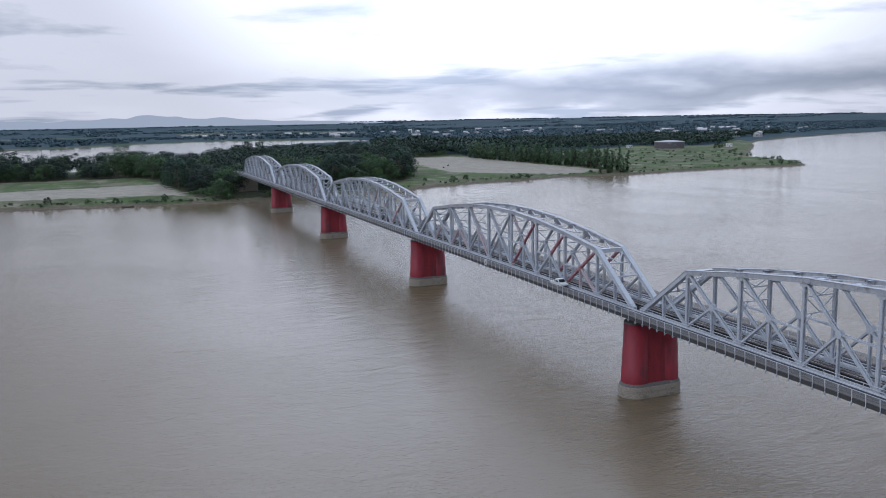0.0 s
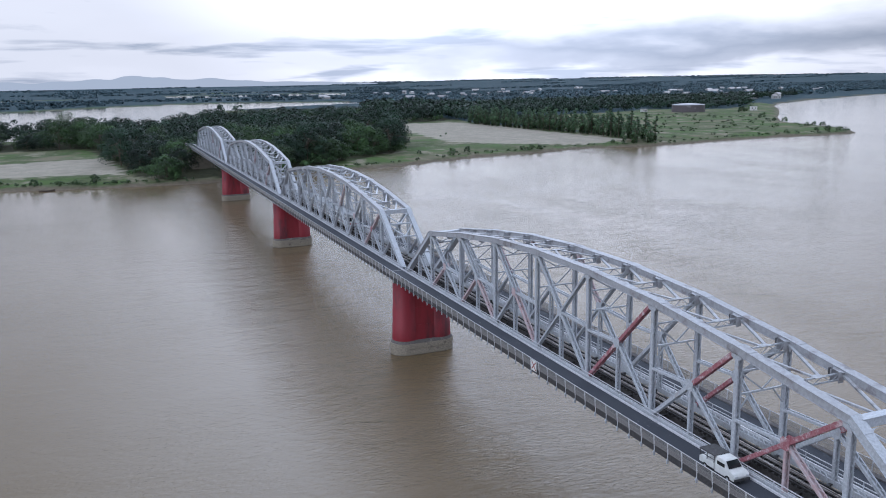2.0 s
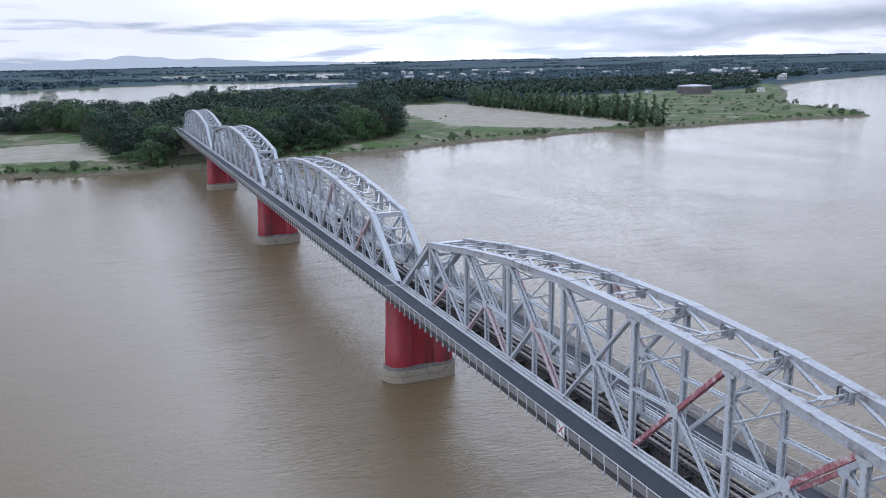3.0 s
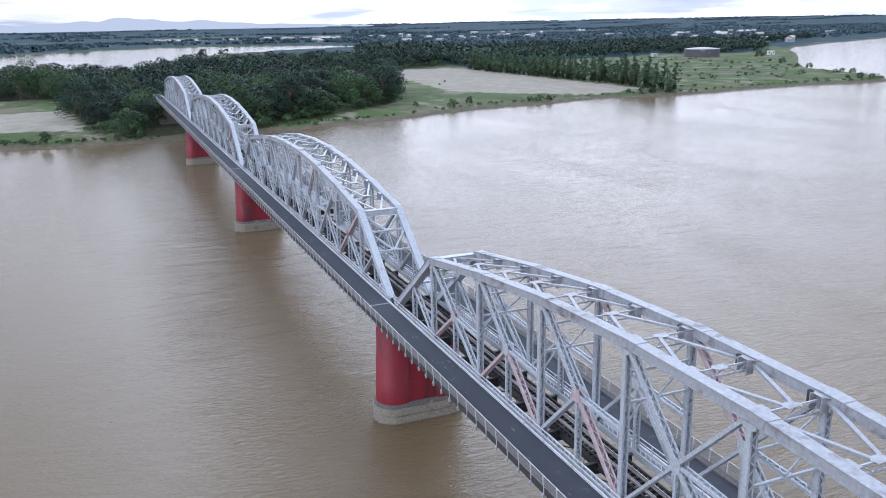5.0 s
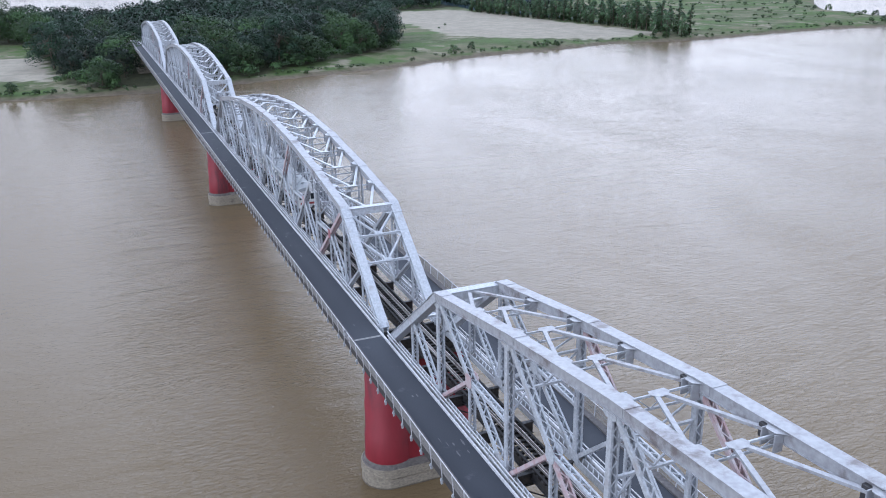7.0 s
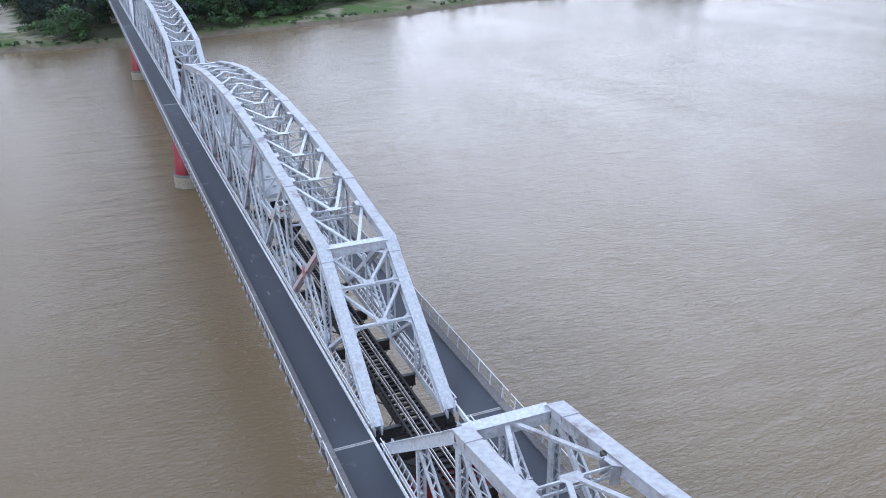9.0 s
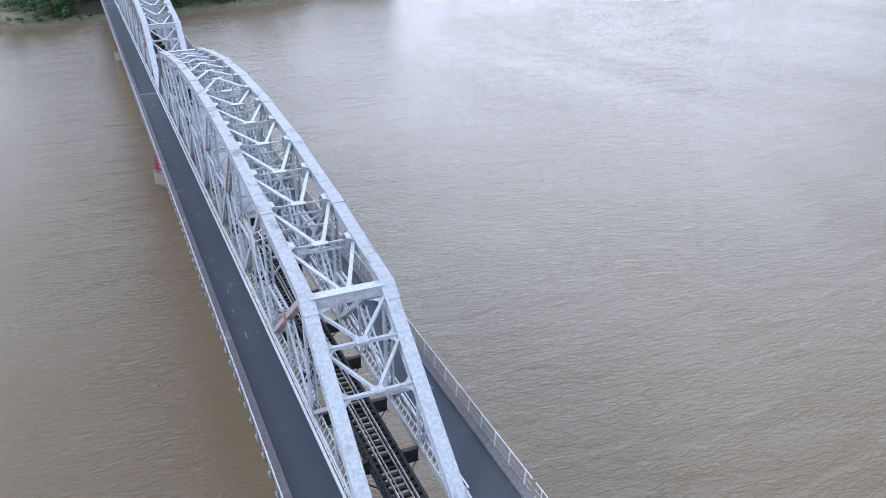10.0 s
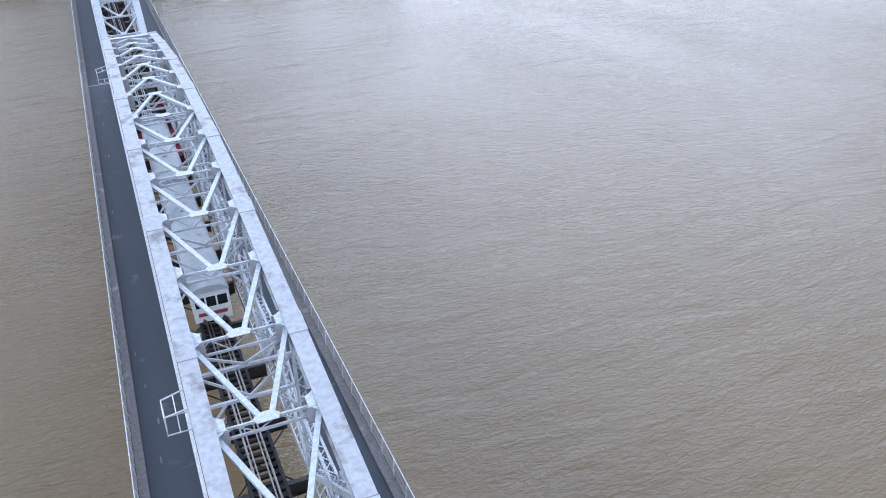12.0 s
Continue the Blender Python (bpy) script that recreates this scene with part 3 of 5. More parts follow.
def box_chord(name, a, b, span, wx=0.84, wy=0.68, plates=True, mat=CHORD):
    """A closed riveted box under an overhanging cover plate, with splice plates over its far joint."""
    m, n = along(a, b)
    up_side = 1 if (m.to_3x3() @ Vector((0, 1, 0))).z > 0 else -1
    w, h = wx / 2, wy / 2
    prof = [(-w - 0.05, -h - 0.03), (-w - 0.05, -h), (-w + 0.05, -h), (-w + 0.05, h - 0.03), (-w - 0.04, h - 0.03), (-w - 0.04, h + 0.01)]
    prof += [(-x, y) for x, y in prof[::-1]]
    bm = bmesh.new()
    lo = [bm.verts.new(m @ Vector((x, up_side * y, -0.03))) for x, y in prof]
    hi = [bm.verts.new(m @ Vector((x, up_side * y, n + 0.03))) for x, y in prof]
    for i in range(12):
        bm.faces.new((lo[i], lo[(i + 1) % 12], hi[(i + 1) % 12], hi[i]))
    bm.faces.new(lo[::-1])
    bm.faces.new(hi)
    bmesh.ops.recalc_face_normals(bm, faces=bm.faces[:])
    chord = part(name, bm, mat, span)
    if plates:
        bm = bmesh.new()
        y0, y1 = sorted((up_side * (h + 0.012), up_side * (h + 0.05)))
        box(bm, (-w - 0.07, y0, n - 1.5), (w + 0.07, y1, n + 0.1), m)
        part("cover_plate", bm, mat, chord)
        for s in (-1, 1):
            bm = bmesh.new()
            lo_x, hi_x = sorted((s * (w - 0.048), s * (w - 0.01)))
            box(bm, (lo_x, -h + 0.05, n - 1.2), (hi_x, h - 0.06, n + 0.05), m)
            part("splice_plate", bm, mat, chord)
    return chord


def corner_plate(at, ex, ey, r, span, mat):
    """A fillet plate in an inner corner: ex, ey run along its two sides, the third is hollowed."""
    at, ex, ey = Vector(at), Vector(ex).normalized(), Vector(ey).normalized()
    nrm = ex.cross(ey).normalized() * 0.02
    flat = [at, at + ex * r]
    flat += [at + (ex + ey) * r - (ey * math.cos(u) + ex * math.sin(u)) * r for u in (radians(18), radians(36), radians(54), radians(72))]
    flat.append(at + ey * r)
    bm = bmesh.new()
    lo = [bm.verts.new(p - nrm) for p in flat]
    hi = [bm.verts.new(p + nrm) for p in flat]
    k = len(flat)
    for i in range(k):
        bm.faces.new((lo[i], lo[(i + 1) % k], hi[(i + 1) % k], hi[i]))
    for i in range(1, k - 1):
        bm.faces.new((lo[0], lo[i + 1], lo[i]))
        bm.faces.new((hi[0], hi[i], hi[i + 1]))
    part("corner_plate", bm, mat, span)


def gusset(at, w, h, span, mat, name="gusset_plate"):
    for s in (-1, 1):
        bm = bmesh.new()
        x = at.x + s * 0.31
        c = [(-w, -h * 0.6), (-w * 0.55, -h), (w * 0.55, -h), (w, -h * 0.6), (w, h * 0.6), (w * 0.55, h), (-w * 0.55, h), (-w, h * 0.6)]
        lo = [bm.verts.new((x - 0.015, at.y + p, at.z + q)) for p, q in c]
        hi = [bm.verts.new((x + 0.015, at.y + p, at.z + q)) for p, q in c]
        bm.faces.new(lo)
        bm.faces.new(hi[::-1])
        for i in range(8):
            bm.faces.new((lo[i], hi[i], hi[(i + 1) % 8], lo[(i + 1) % 8]))
        part(name, bm, mat, span)


def build_span(red=(), faded=()):
    """A through truss of nine panels with subdivided diagonals. red, faded: (panel, side, piece) left in primer."""
    span = empty("truss_span")
    brace_coat = CHORD if red and len(red) > 1 else STEEL

    def coat(panel, s, piece):
        if (panel, s, piece) in red:
            return PRIMER
        return FADED if (panel, s, piece) in faded else STEEL

    for s in (-1, 1):
        # lower chord, end posts, top chord
        bm = bmesh.new()
        for e in (-1, 1):
            x = s * HALF + e * 0.25
            box(bm, (x - 0.04, -0.4, -0.42), (x + 0.04, 9 * PANEL + 0.4, 0.16))
        for k in range(0, 162):
            y = k * 0.66
            bar(bm, (s * HALF - 0.22, y, 0.17), (s * HALF + 0.22, y + 0.6, 0.17), 0.02, 0.07, (0, 0, 1))
        part("bottom_chord", bm, STEEL, span)
        for j, k in ((0, 1), (9, 8)):
            box_chord("end_post", at_bottom(j, s), at_top(k, s), span, mat=STEEL)
            gusset(at_bottom(j, s) + Vector((0, 0.35 if j == 0 else -0.35, 0.1)), 0.75, 0.5, span, STEEL, "shoe_plate")
            mid = (at_bottom(j, s) + at_top(k, s)) / 2
            foot = Vector((mid.x, mid.y, 0.1))
            member("hanger", foot, mid, span, STEEL, wy=0.24, wx=0.5)
            member("sub_strut", at_bottom(k, s), mid, span, STEEL, wy=0.24, wx=0.5)
        for j in range(1, 8):
            box_chord("top_chord", at_top(j, s), at_top(j + 1, s), span)
        for j in range(1, 9):
            member("vertical_post", at_bottom(j, s), at_top(j, s), span, STEEL, wy=0.40)
            gusset(at_top(j, s) + Vector((0, 0, -0.45)), 0.62, 0.42, span, STEEL)
            gusset(at_bottom(j, s) + Vector((0, 0, 0.25)), 0.7, 0.42, span, STEEL)
        # diagonals run from the end-side top to the middle-side foot
        for j in range(1, 8):
            hi_j, lo_j = (j, j + 1) if j < 4 else (j + 1, j)
            a, b = at_top(hi_j, s), at_bottom(lo_j, s)
            mid = (a + b) / 2
            member("diagonal", mid, a, span, coat(j, s, "upper"), wy=0.40 if j in (1, 2, 6, 7) else 0.34)
            member("diagonal", b, mid, span, coat(j, s, "lower"), wy=0.36)
            member("hanger", Vector((mid.x, mid.y, 0.1)), mid, span, coat(j, s, "hanger"), wy=0.22, wx=0.5)
            if j == 4:
                member("sub_strut", mid, at_top(lo_j, s), span, STEEL, wy=0.26, wx=0.5)
                member("sub_strut", at_bottom(hi_j, s), mid, span, STEEL, wy=0.22, wx=0.5)
            else:
                member("sub_strut", at_bottom(hi_j, s), mid, span, coat(j, s, "sub"), wy=0.28, wx=0.5)
            member("level_strut", mid, Vector((mid.x, lo_j * PANEL, mid.z - 0.25)), span, STEEL, wx=0.5, wy=0.24)
            gusset(mid, 0.5, 0.55, span, coat(j, s, "gusset"))
    # portals in the slope of the end posts
    for j, k in ((0, 1), (9, 8)):
        def on_post(z, s, j=j, k=k):
            u = z / TOPS[1]
            return at_bottom(j, s).lerp(at_top(k, s), u)
        bm = bmesh.new()
        m, n = along(on_post(8.6, -1), on_post(8.6, 1), (0, 0, 1))
        box(bm, (-0.42, -0.36, 0.3), (0.30, 0.36, n - 0.3), m)
        box(bm, (0.302, -0.42, 0.25), (0.335, 0.42, n - 0.25), m)
        part("portal_beam", bm, STEEL, span)
        for z0, z1 in ((8.2, 6.55), (6.35, 4.55)):
            c = (on_post(z1, -1) + on_post(z1, 1)) / 2
            member("portal_strut", on_post(z1, -1), on_post(z1, 1), span, STEEL, "bar", wx=0.22, wy=0.26, side=(0, 0, 1))
            for s in (-1, 1):
                member("portal_brace", on_post(z0, s) - Vector((s * 0.35, 0, 0)), c, span, STEEL, "bar", wx=0.20, wy=0.22, side=(0, 0, 1))
            gm, _ = along(c, on_post(z1 + 1, 1) * 0.5 + on_post(z1 + 1, -1) * 0.5)
            bm = bmesh.new()
            box(bm, (-0.42, -0.14, -0.12), (0.42, -0.11, 0.34), gm)
            box(bm, (-0.42, 0.11, -0.12), (0.42, 0.14, 0.34), gm)
            part("gusset_plate", bm, STEEL, span)
        for z, ways in ((8.24, (-1,)), (6.55, (-1, 1)), (4.55, (-1, 1))):
            for s in (-1, 1):
                rise = (on_post(8, s) - on_post(4, s)).normalized()
                for way in ways:
                    corner_plate(on_post(z, s) + Vector((-s * 0.44, 0, 0)) + rise * way * 0.10, (-s, 0, 0), rise * way, 1.15 if z > 8 else 0.85, span, STEEL)
    # top bracing: a lattice strut at every half panel, and a vee between them
    def crown(y):
        u = min(max(y / PANEL, 1), 8)
        i = min(int(u), 7)
        return TOPS[i] + (TOPS[i + 1] - TOPS[i]) * (u - i)
    steps = [1 + 0.5 * i for i in range(15)]
    for i, u in enumerate(steps):
        z = crown(u * PANEL)
        if 0 < i < 14:
            bm = bmesh.new()
            lattice(bm, (-HALF + 0.3, u * PANEL, z - 0.10), (HALF - 0.3, u * PANEL, z - 0.10), 0.55 if i % 2 else 0.8, (0, 0, 1))
            part("lateral_strut", bm, STEEL, span)
            bm = bmesh.new()
            d = 1 if i < 7 else -1
            plate = [(-0.62, -0.08), (-0.30, -0.42), (0.30, -0.42), (0.62, -0.08), (0.50, 0.30), (-0.50, 0.30)]
            hull(bm, [(px, u * PANEL - d * py) for px, py in (plate if d < 0 else plate[::-1])], z - 0.04, z - 0.01)
            part("gusset_plate", bm, brace_coat, span)
            # bracket on each chord's inner side, then a dark block for a shaded hole
            for s in (-1, 1):
                bm = bmesh.new()
                u_shape = [(0.40, -0.45), (0.95, -0.45), (0.95, -0.39), (0.46, -0.39), (0.46, 0.39), (0.95, 0.39), (0.95, 0.45), (0.40, 0.45)]
                hull(bm, [(s * (HALF - p), u * PANEL + q) for p, q in u_shape], z - 0.75, z + 0.20)
                part("chord_bracket", bm, CHORD, span)
                # its sooty colour stands for the shade inside the chord's open slots
                bm = bmesh.new()
                box(bm, *[tuple(q) for q in zip(*[sorted(r) for r in ((s * (HALF - 0.62), s * (HALF - 0.385)), (u * PANEL + 0.46, u * PANEL + 0.95), (z - 0.62, z + 0.12))])])
                part("shaded_slot", bm, DARK_STEEL, span)
                # flared plate that ties the strut and the brace to the chord
                slope = (crown(u * PANEL + 0.5) - crown(u * PANEL - 0.5))
                bm = bmesh.new()
                flare = [(0.36, -1.0), (0.52, -0.65), (0.86, -0.36), (0.86, 0.26), (0.52, 0.50), (0.36, 0.78)]
                lo = [bm.verts.new((s * (HALF - p), u * PANEL + q, z + 0.215 + slope * q)) for p, q in flare]
                hi = [bm.verts.new((v.co.x, v.co.y, v.co.z + 0.03)) for v in lo]
                for k in range(6):
                    bm.faces.new((lo[k], lo[(k + 1) % 6], hi[(k + 1) % 6], hi[k]))
                bm.faces.new(lo[::-1])
                bm.faces.new(hi)
                bmesh.ops.recalc_face_normals(bm, faces=bm.faces[:])
                part("flared_plate", bm, brace_coat, span)
        if i < 7:
            tip, ends = u, steps[i + 1]
        elif i > 7:
            tip, ends = u, steps[i - 1]
        else:
            continue
        for s in (-1, 1):
            zz = crown(ends * PANEL)
            p, q = Vector((s * 0.2, tip * PANEL, z - 0.12)), Vector((s * (HALF - 0.35), ends * PANEL + (-0.3 if i < 7 else 0.3), zz - 0.12))
            member("lateral_brace", p, q, span, brace_coat, "bar", wx=0.16, wy=0.27, side=(0, 0, 1))
    # sway frames at the posts
    for j in range(2, 8):
        y, top = j * PANEL, TOPS[j]
        low_z = max(6.4, top - 4.6)
        for z in (low_z, (low_z + top) / 2):
            member("sway_strut", Vector((-HALF + 0.25, y, z)), Vector((HALF - 0.25, y, z)), span, STEEL, "bar", wx=0.16, wy=0.18, side=(0, 0, 1))
        zm = (low_z + top) / 2
        for s in (-1, 1):
            member("sway_brace", Vector((s * (HALF - 0.25), y, top - 0.8)), Vector((0, y, zm + 0.1)), span, STEEL, "bar", wx=0.13, wy=0.1, side=(0, 0, 1))
            member("sway_brace", Vector((s * (HALF - 0.25), y, zm - 0.1)), Vector((0, y, low_z + 0.1)), span, STEEL, "bar", wx=0.13, wy=0.1, side=(0, 0, 1))
            member("knee_brace", Vector((s * (HALF - 0.25), y, low_z - 1.5)), Vector((s * 1.2, y, low_z)), span, STEEL, "bar", wx=0.12, wy=0.1, side=(0, 0, 1))
    # floor: cross girders, rail bearers, bottom bracing
    for i in range(19):
        bm = bmesh.new()
        y = i * PANEL / 2
        box(bm, (-HALF + 0.3, y - 0.02, -1.15), (HALF - 0.3, y + 0.02, -0.22))
        for z in (-1.18, -0.24):
            box(bm, (-HALF + 0.3, y - 0.17, z), (HALF - 0.3, y + 0.17, z + 0.04))
        part("cross_girder", bm, DARK_STEEL, span)
    for s in (-1, 1):
        bm = bmesh.new()
        box(bm, (s * 0.85 - 0.02, -0.3, -0.75), (s * 0.85 + 0.02, 9 * PANEL + 0.3, -0.02))
        box(bm, (s * 0.85 - 0.16, -0.3, -0.02), (s * 0.85 + 0.16, 9 * PANEL + 0.3, 0.03))
        box(bm, (s * 0.85 - 0.16, -0.3, -0.79), (s * 0.85 + 0.16, 9 * PANEL + 0.3, -0.75))
        part("rail_bearer", bm, DARK_STEEL, span)
    for i in range(18):
        for s in (-1, 1):
            member("floor_brace", Vector((-s * 2.4, i * PANEL / 2, -1.0)), Vector((s * 2.4, (i + 1) * PANEL / 2, -1.0)), span, DARK_STEEL, "bar", wx=0.12, wy=0.02, side=(0, 0, 1))
    return span


SPAN_LABEL = "grey riveted steel through-truss with curved top chord"
LEFT_IN_PRIMER = {(1, -1, "upper"), (1, -1, "lower"), (1, -1, "gusset"), (2, -1, "upper"), (3, -1, "upper"), (3, -1, "lower"), (1, 1, "upper"), (2, 1, "lower")}
FADED_ONES = {(1, -1, "hanger"), (1, -1, "sub"), (5, -1, "lower"), (5, -1, "gusset"), (6, -1, "lower"), (6, -1, "sub"), (7, -1, "sub"), (6, 1, "upper"), (5, 1, "upper"), (7, -1, "gusset"), (4, 1, "upper")}
second_span = build_span(LEFT_IN_PRIMER, FADED_ONES)
tagged(second_span, SPAN_LABEL + ", partly red primer", "truss bridge", "spans of the bridge")
second_span.location = (0, -110 + GAP, DECK)
third_span = build_span({(1, -1, "gusset")}, {(1, -1, "upper"), (1, -1, "lower"), (2, -1, "gusset"), (3, -1, "upper")})
tagged(third_span, SPAN_LABEL, "truss bridge", "spans of the bridge")
third_span.location = (0, GAP, DECK)
for y in (-220, 110, 220):
    copy_thing(third_span, Matrix.Translation((0, y + GAP, DECK)))


# ---------------------------------------------------------------- track on the bridge
def build_track():
    track = empty("railway_track")
    bm = bmesh.new()
    box(bm, (-1.08, -0.12, 0.0), (1.08, 0.12, 0.19))
    tie = bpy.data.meshes.new("sleeper")
    bm.to_mesh(tie)
    bm.free()
    for k in range(168):
        y = 0.3 + k * 0.655
        part_mesh("sleeper", tie, TIMBER, track, at=Matrix.Translation((0, y, 0.035)) @ Matrix.Rotation(0.02 * math.sin(k * 7.3), 4, "Z"))
    for x, w in ((-0.53, 1), (0.53, 1), (-0.30, 0.7), (0.30, 0.7)):
        bm = bmesh.new()
        box(bm, (x - 0.065 * w, 0, 0.226), (x + 0.065 * w, SPAN, 0.25))
        box(bm, (x - 0.012, 0, 0.25), (x + 0.012, SPAN, 0.25 + 0.09 * w))
        box(bm, (x - 0.035 * w, 0, 0.25 + 0.09 * w), (x + 0.035 * w, SPAN, 0.25 + 0.13 * w))
        part("rail" if w == 1 else "guard_rail", bm, RAIL, track)
    for s in (-1, 1):
        bm = bmesh.new()
        box(bm, (s * 0.97 - 0.09, 0, 0.226), (s * 0.97 + 0.09, SPAN, 0.33))
        part("edge_timber", bm, TIMBER, track)
    return tagged(track, "narrow railway track on dark timber sleepers between the trusses", "railway track", "tracks of the bridge")


track = build_track()
track.location = (0, -110, DECK)
for y in (-220, 0, 110, 220):
    copy_thing(track, Matrix.Translation((0, y, DECK)))


# ---------------------------------------------------------------- roadways on both sides
ROAD_IN, ROAD_OUT, EDGE = 3.42, 6.16, 6.70
Y0, Y1 = -221.0, 356.0


def roadway(s, number):
    road = empty(f"road_{number}")
    tagged(road, "narrow asphalt roadway carried outside the truss on steel brackets", "road", kind="structure")

    def strip(name, x0, x1, z0, z1, mat, label="", y0=Y0, y1=Y1):
        bm = bmesh.new()
        lo, hi = sorted((s * x0, s * x1))
        box(bm, (lo, y0, z0), (hi, y1, z1))
        return part(name, bm, mat, road, label)

    strip("carriageway", ROAD_IN, ROAD_OUT, DECK - 0.28, DECK - 0.02, ASPHALT, "worn dark asphalt")
    strip("outer_kerb", ROAD_OUT, EDGE, DECK - 0.30, DECK + 0.13, KERB, "grimy stained concrete kerb")
    strip("inner_kerb", ROAD_IN - 0.14, ROAD_IN, DECK - 0.26, DECK + 0.17, PALE, "pale limewashed kerb")
    strip("edge_beam", EDGE, EDGE + 0.05, DECK - 0.55, DECK + 0.02, DARK_STEEL)
    strip("stringer", 4.6, 4.75, DECK - 0.75, DECK - 0.285, DARK_STEEL)
    for k, y in enumerate(PIERS):
        bm = bmesh.new()
        lo, hi = sorted((s * (ROAD_IN + 0.02), s * (EDGE - 0.02)))
        box(bm, (lo, y - 0.14, DECK - 0.2), (hi, y - 0.03, DECK - 0.005))
        box(bm, (lo, y + 0.03, DECK - 0.2), (hi, y + 0.14, DECK - 0.005))
        part("expansion_joint", bm, CONCRETE, road)
    # patched and worn places
    rng = random.Random(11 + number)
    for k in range(46):
        y = rng.uniform(-120, 140)
        x = s * rng.uniform(ROAD_IN + 0.4, ROAD_OUT - 0.4)
        w, h = rng.uniform(0.03, 0.11), rng.uniform(0.15, 0.6)
        bm = bmesh.new()
        ring = [bm.verts.new((x + w * math.cos(a) * rng.uniform(0.6, 1), y + h * math.sin(a) * rng.uniform(0.6, 1), DECK - 0.016)) for a in np.linspace(0, 2 * math.pi, 10)[:-1]]
        bm.faces.new(ring)
        part("worn_patch", bm, SCUFF, road)
    return road


for number, s in ((1, -1), (2, 1)):
    roadway(s, number)


def build_fence(s):
    """The outer railing of one span: leaning posts, two rails, wire panels and the brackets under them."""
    fence = empty("railing")
    bm = bmesh.new()
    bar(bm, (0, 0, -0.62), (s * 0.16, 0, 1.12), 0.09, 0.07)
    bar(bm, (-s * 0.03, 0, -0.60), (s * 0.12, 0, 1.10), 0.03, 0.10)
    post = bpy.data.meshes.new("post")
    bm.to_mesh(post)
    bm.free()
    bm = bmesh.new()
    n = 15
    for i in range(-8, n + 1):                 # woven wire
        a0 = i * 2.0 / n
        for d in (1, -1):
            u0, u1 = (a0, a0 + 0.93) if d > 0 else (a0 + 0.93, a0)
            p0, p1, lo, hi = u0, u1, 0.0, 0.93
            if max(p0, p1) <= 0.03 or min(p0, p1) >= 1.97:
                continue
            def at(u):
                return p0 + (p1 - p0) * u
            cuts = [0.0, 1.0]
            for edge in (0.03, 1.97):
                if (p0 - edge) * (p1 - edge) < 0:
                    t = (edge - p0) / (p1 - p0)
                    if (p0 < edge) == (edge < 1):
                        cuts[0] = max(cuts[0], t)
                    else:
                        cuts[1] = min(cuts[1], t)
            z0, z1 = 0.16 + 0.93 * cuts[0], 0.16 + 0.93 * cuts[1]
            if z1 - z0 > 0.05:
                bar(bm, (s * 0.16 * (z0 + 0.62) / 1.74, at(cuts[0]), z0), (s * 0.16 * (z1 + 0.62) / 1.74, at(cuts[1]), z1), 0.010, 0.024)
    wire = bpy.data.meshes.new("wire_panel")
    bm.to_mesh(wire)
    bm.free()
    bm = bmesh.new()
    c = [(0, -0.12), (0, -0.50), (-3.35, -1.15), (-3.35, -0.12)]
    lo = [bm.verts.new((s * x, -0.03, z)) for x, z in c]
    hi = [bm.verts.new((s * x, 0.03, z)) for x, z in c]
    bm.faces.new(lo)
    bm.faces.new(hi[::-1])
    for i in range(4):
        bm.faces.new((lo[i], hi[i], hi[(i + 1) % 4], lo[(i + 1) % 4]))
    for x0, x1, w, z0, z1 in ((0.0, 0.15, 0.06, -0.74, -0.28), (0.0, 0.19, 0.09, -0.50, -0.40)):
        lo, hi = sorted((s * x0, s * x1))
        box(bm, (lo, -w, z0), (hi, w, z1))
    bracket = bpy.data.meshes.new("bracket")
    bm.to_mesh(bracket)
    bm.free()
    rng = random.Random(5)
    for k in range(55):
        y = 1.0 + 2.0 * k
        part_mesh("post", post, PALE, fence, at=Matrix.Translation((0, y, 0)) @ Matrix.Rotation(rng.uniform(-0.03, 0.03), 4, "X"))
        part_mesh("bracket", bracket, STEEL, fence, at=(-s * 0.0, y, -0.16))
        if k < 54:
            tagged(part_mesh("wire_panel", wire, FENCE, fence, at=(0, y, 0)), kind="stuff")
    for z in (0.16, 0.62, 1.1):
        bm = bmesh.new()
        x = s * 0.16 * (z + 0.62) / 1.74
        box(bm, (x - 0.025, 0.2, z - 0.025), (x + 0.025, SPAN - 0.2, z + 0.025))
        part("rail", bm, PALE if z > 1 else FENCE, fence)
    return tagged(fence, "pale steel posts with rails and wire netting along the road", "railing", "railings of the bridge")


def build_inner_rail(s):
    guard = empty("guard_railing")
    bm = bmesh.new()
    box(bm, (-0.03, -0.03, -0.1), (0.03, 0.03, 0.92))
    post = bpy.data.meshes.new("post")
    bm.to_mesh(post)
    bm.free()
    for k in range(36):
        part_mesh("post", post, STEEL, guard, at=(0, 1.5 + k * 3.05, 0))
    for z in (0.50, 0.90):
        bm = bmesh.new()
        box(bm, (-0.03, 1.2, z - 0.035), (0.03, SPAN - 1.2, z + 0.035))
        part("rail", bm, PALE, guard)
    return tagged(guard, "low two-bar railing between the roadway and the truss", "railing", "inner railings of the bridge")


for s in (-1, 1):
    fence = build_fence(s)
    fence.location = (s * EDGE, -110, DECK)
    inner = build_inner_rail(s)
    inner.location = (s * 3.24, -110, DECK)
    for y in (-220, 0, 110, 220):
        copy_thing(fence, Matrix.Translation((s * EDGE, y, DECK)))
        copy_thing(inner, Matrix.Translation((s * 3.24, y, DECK)))


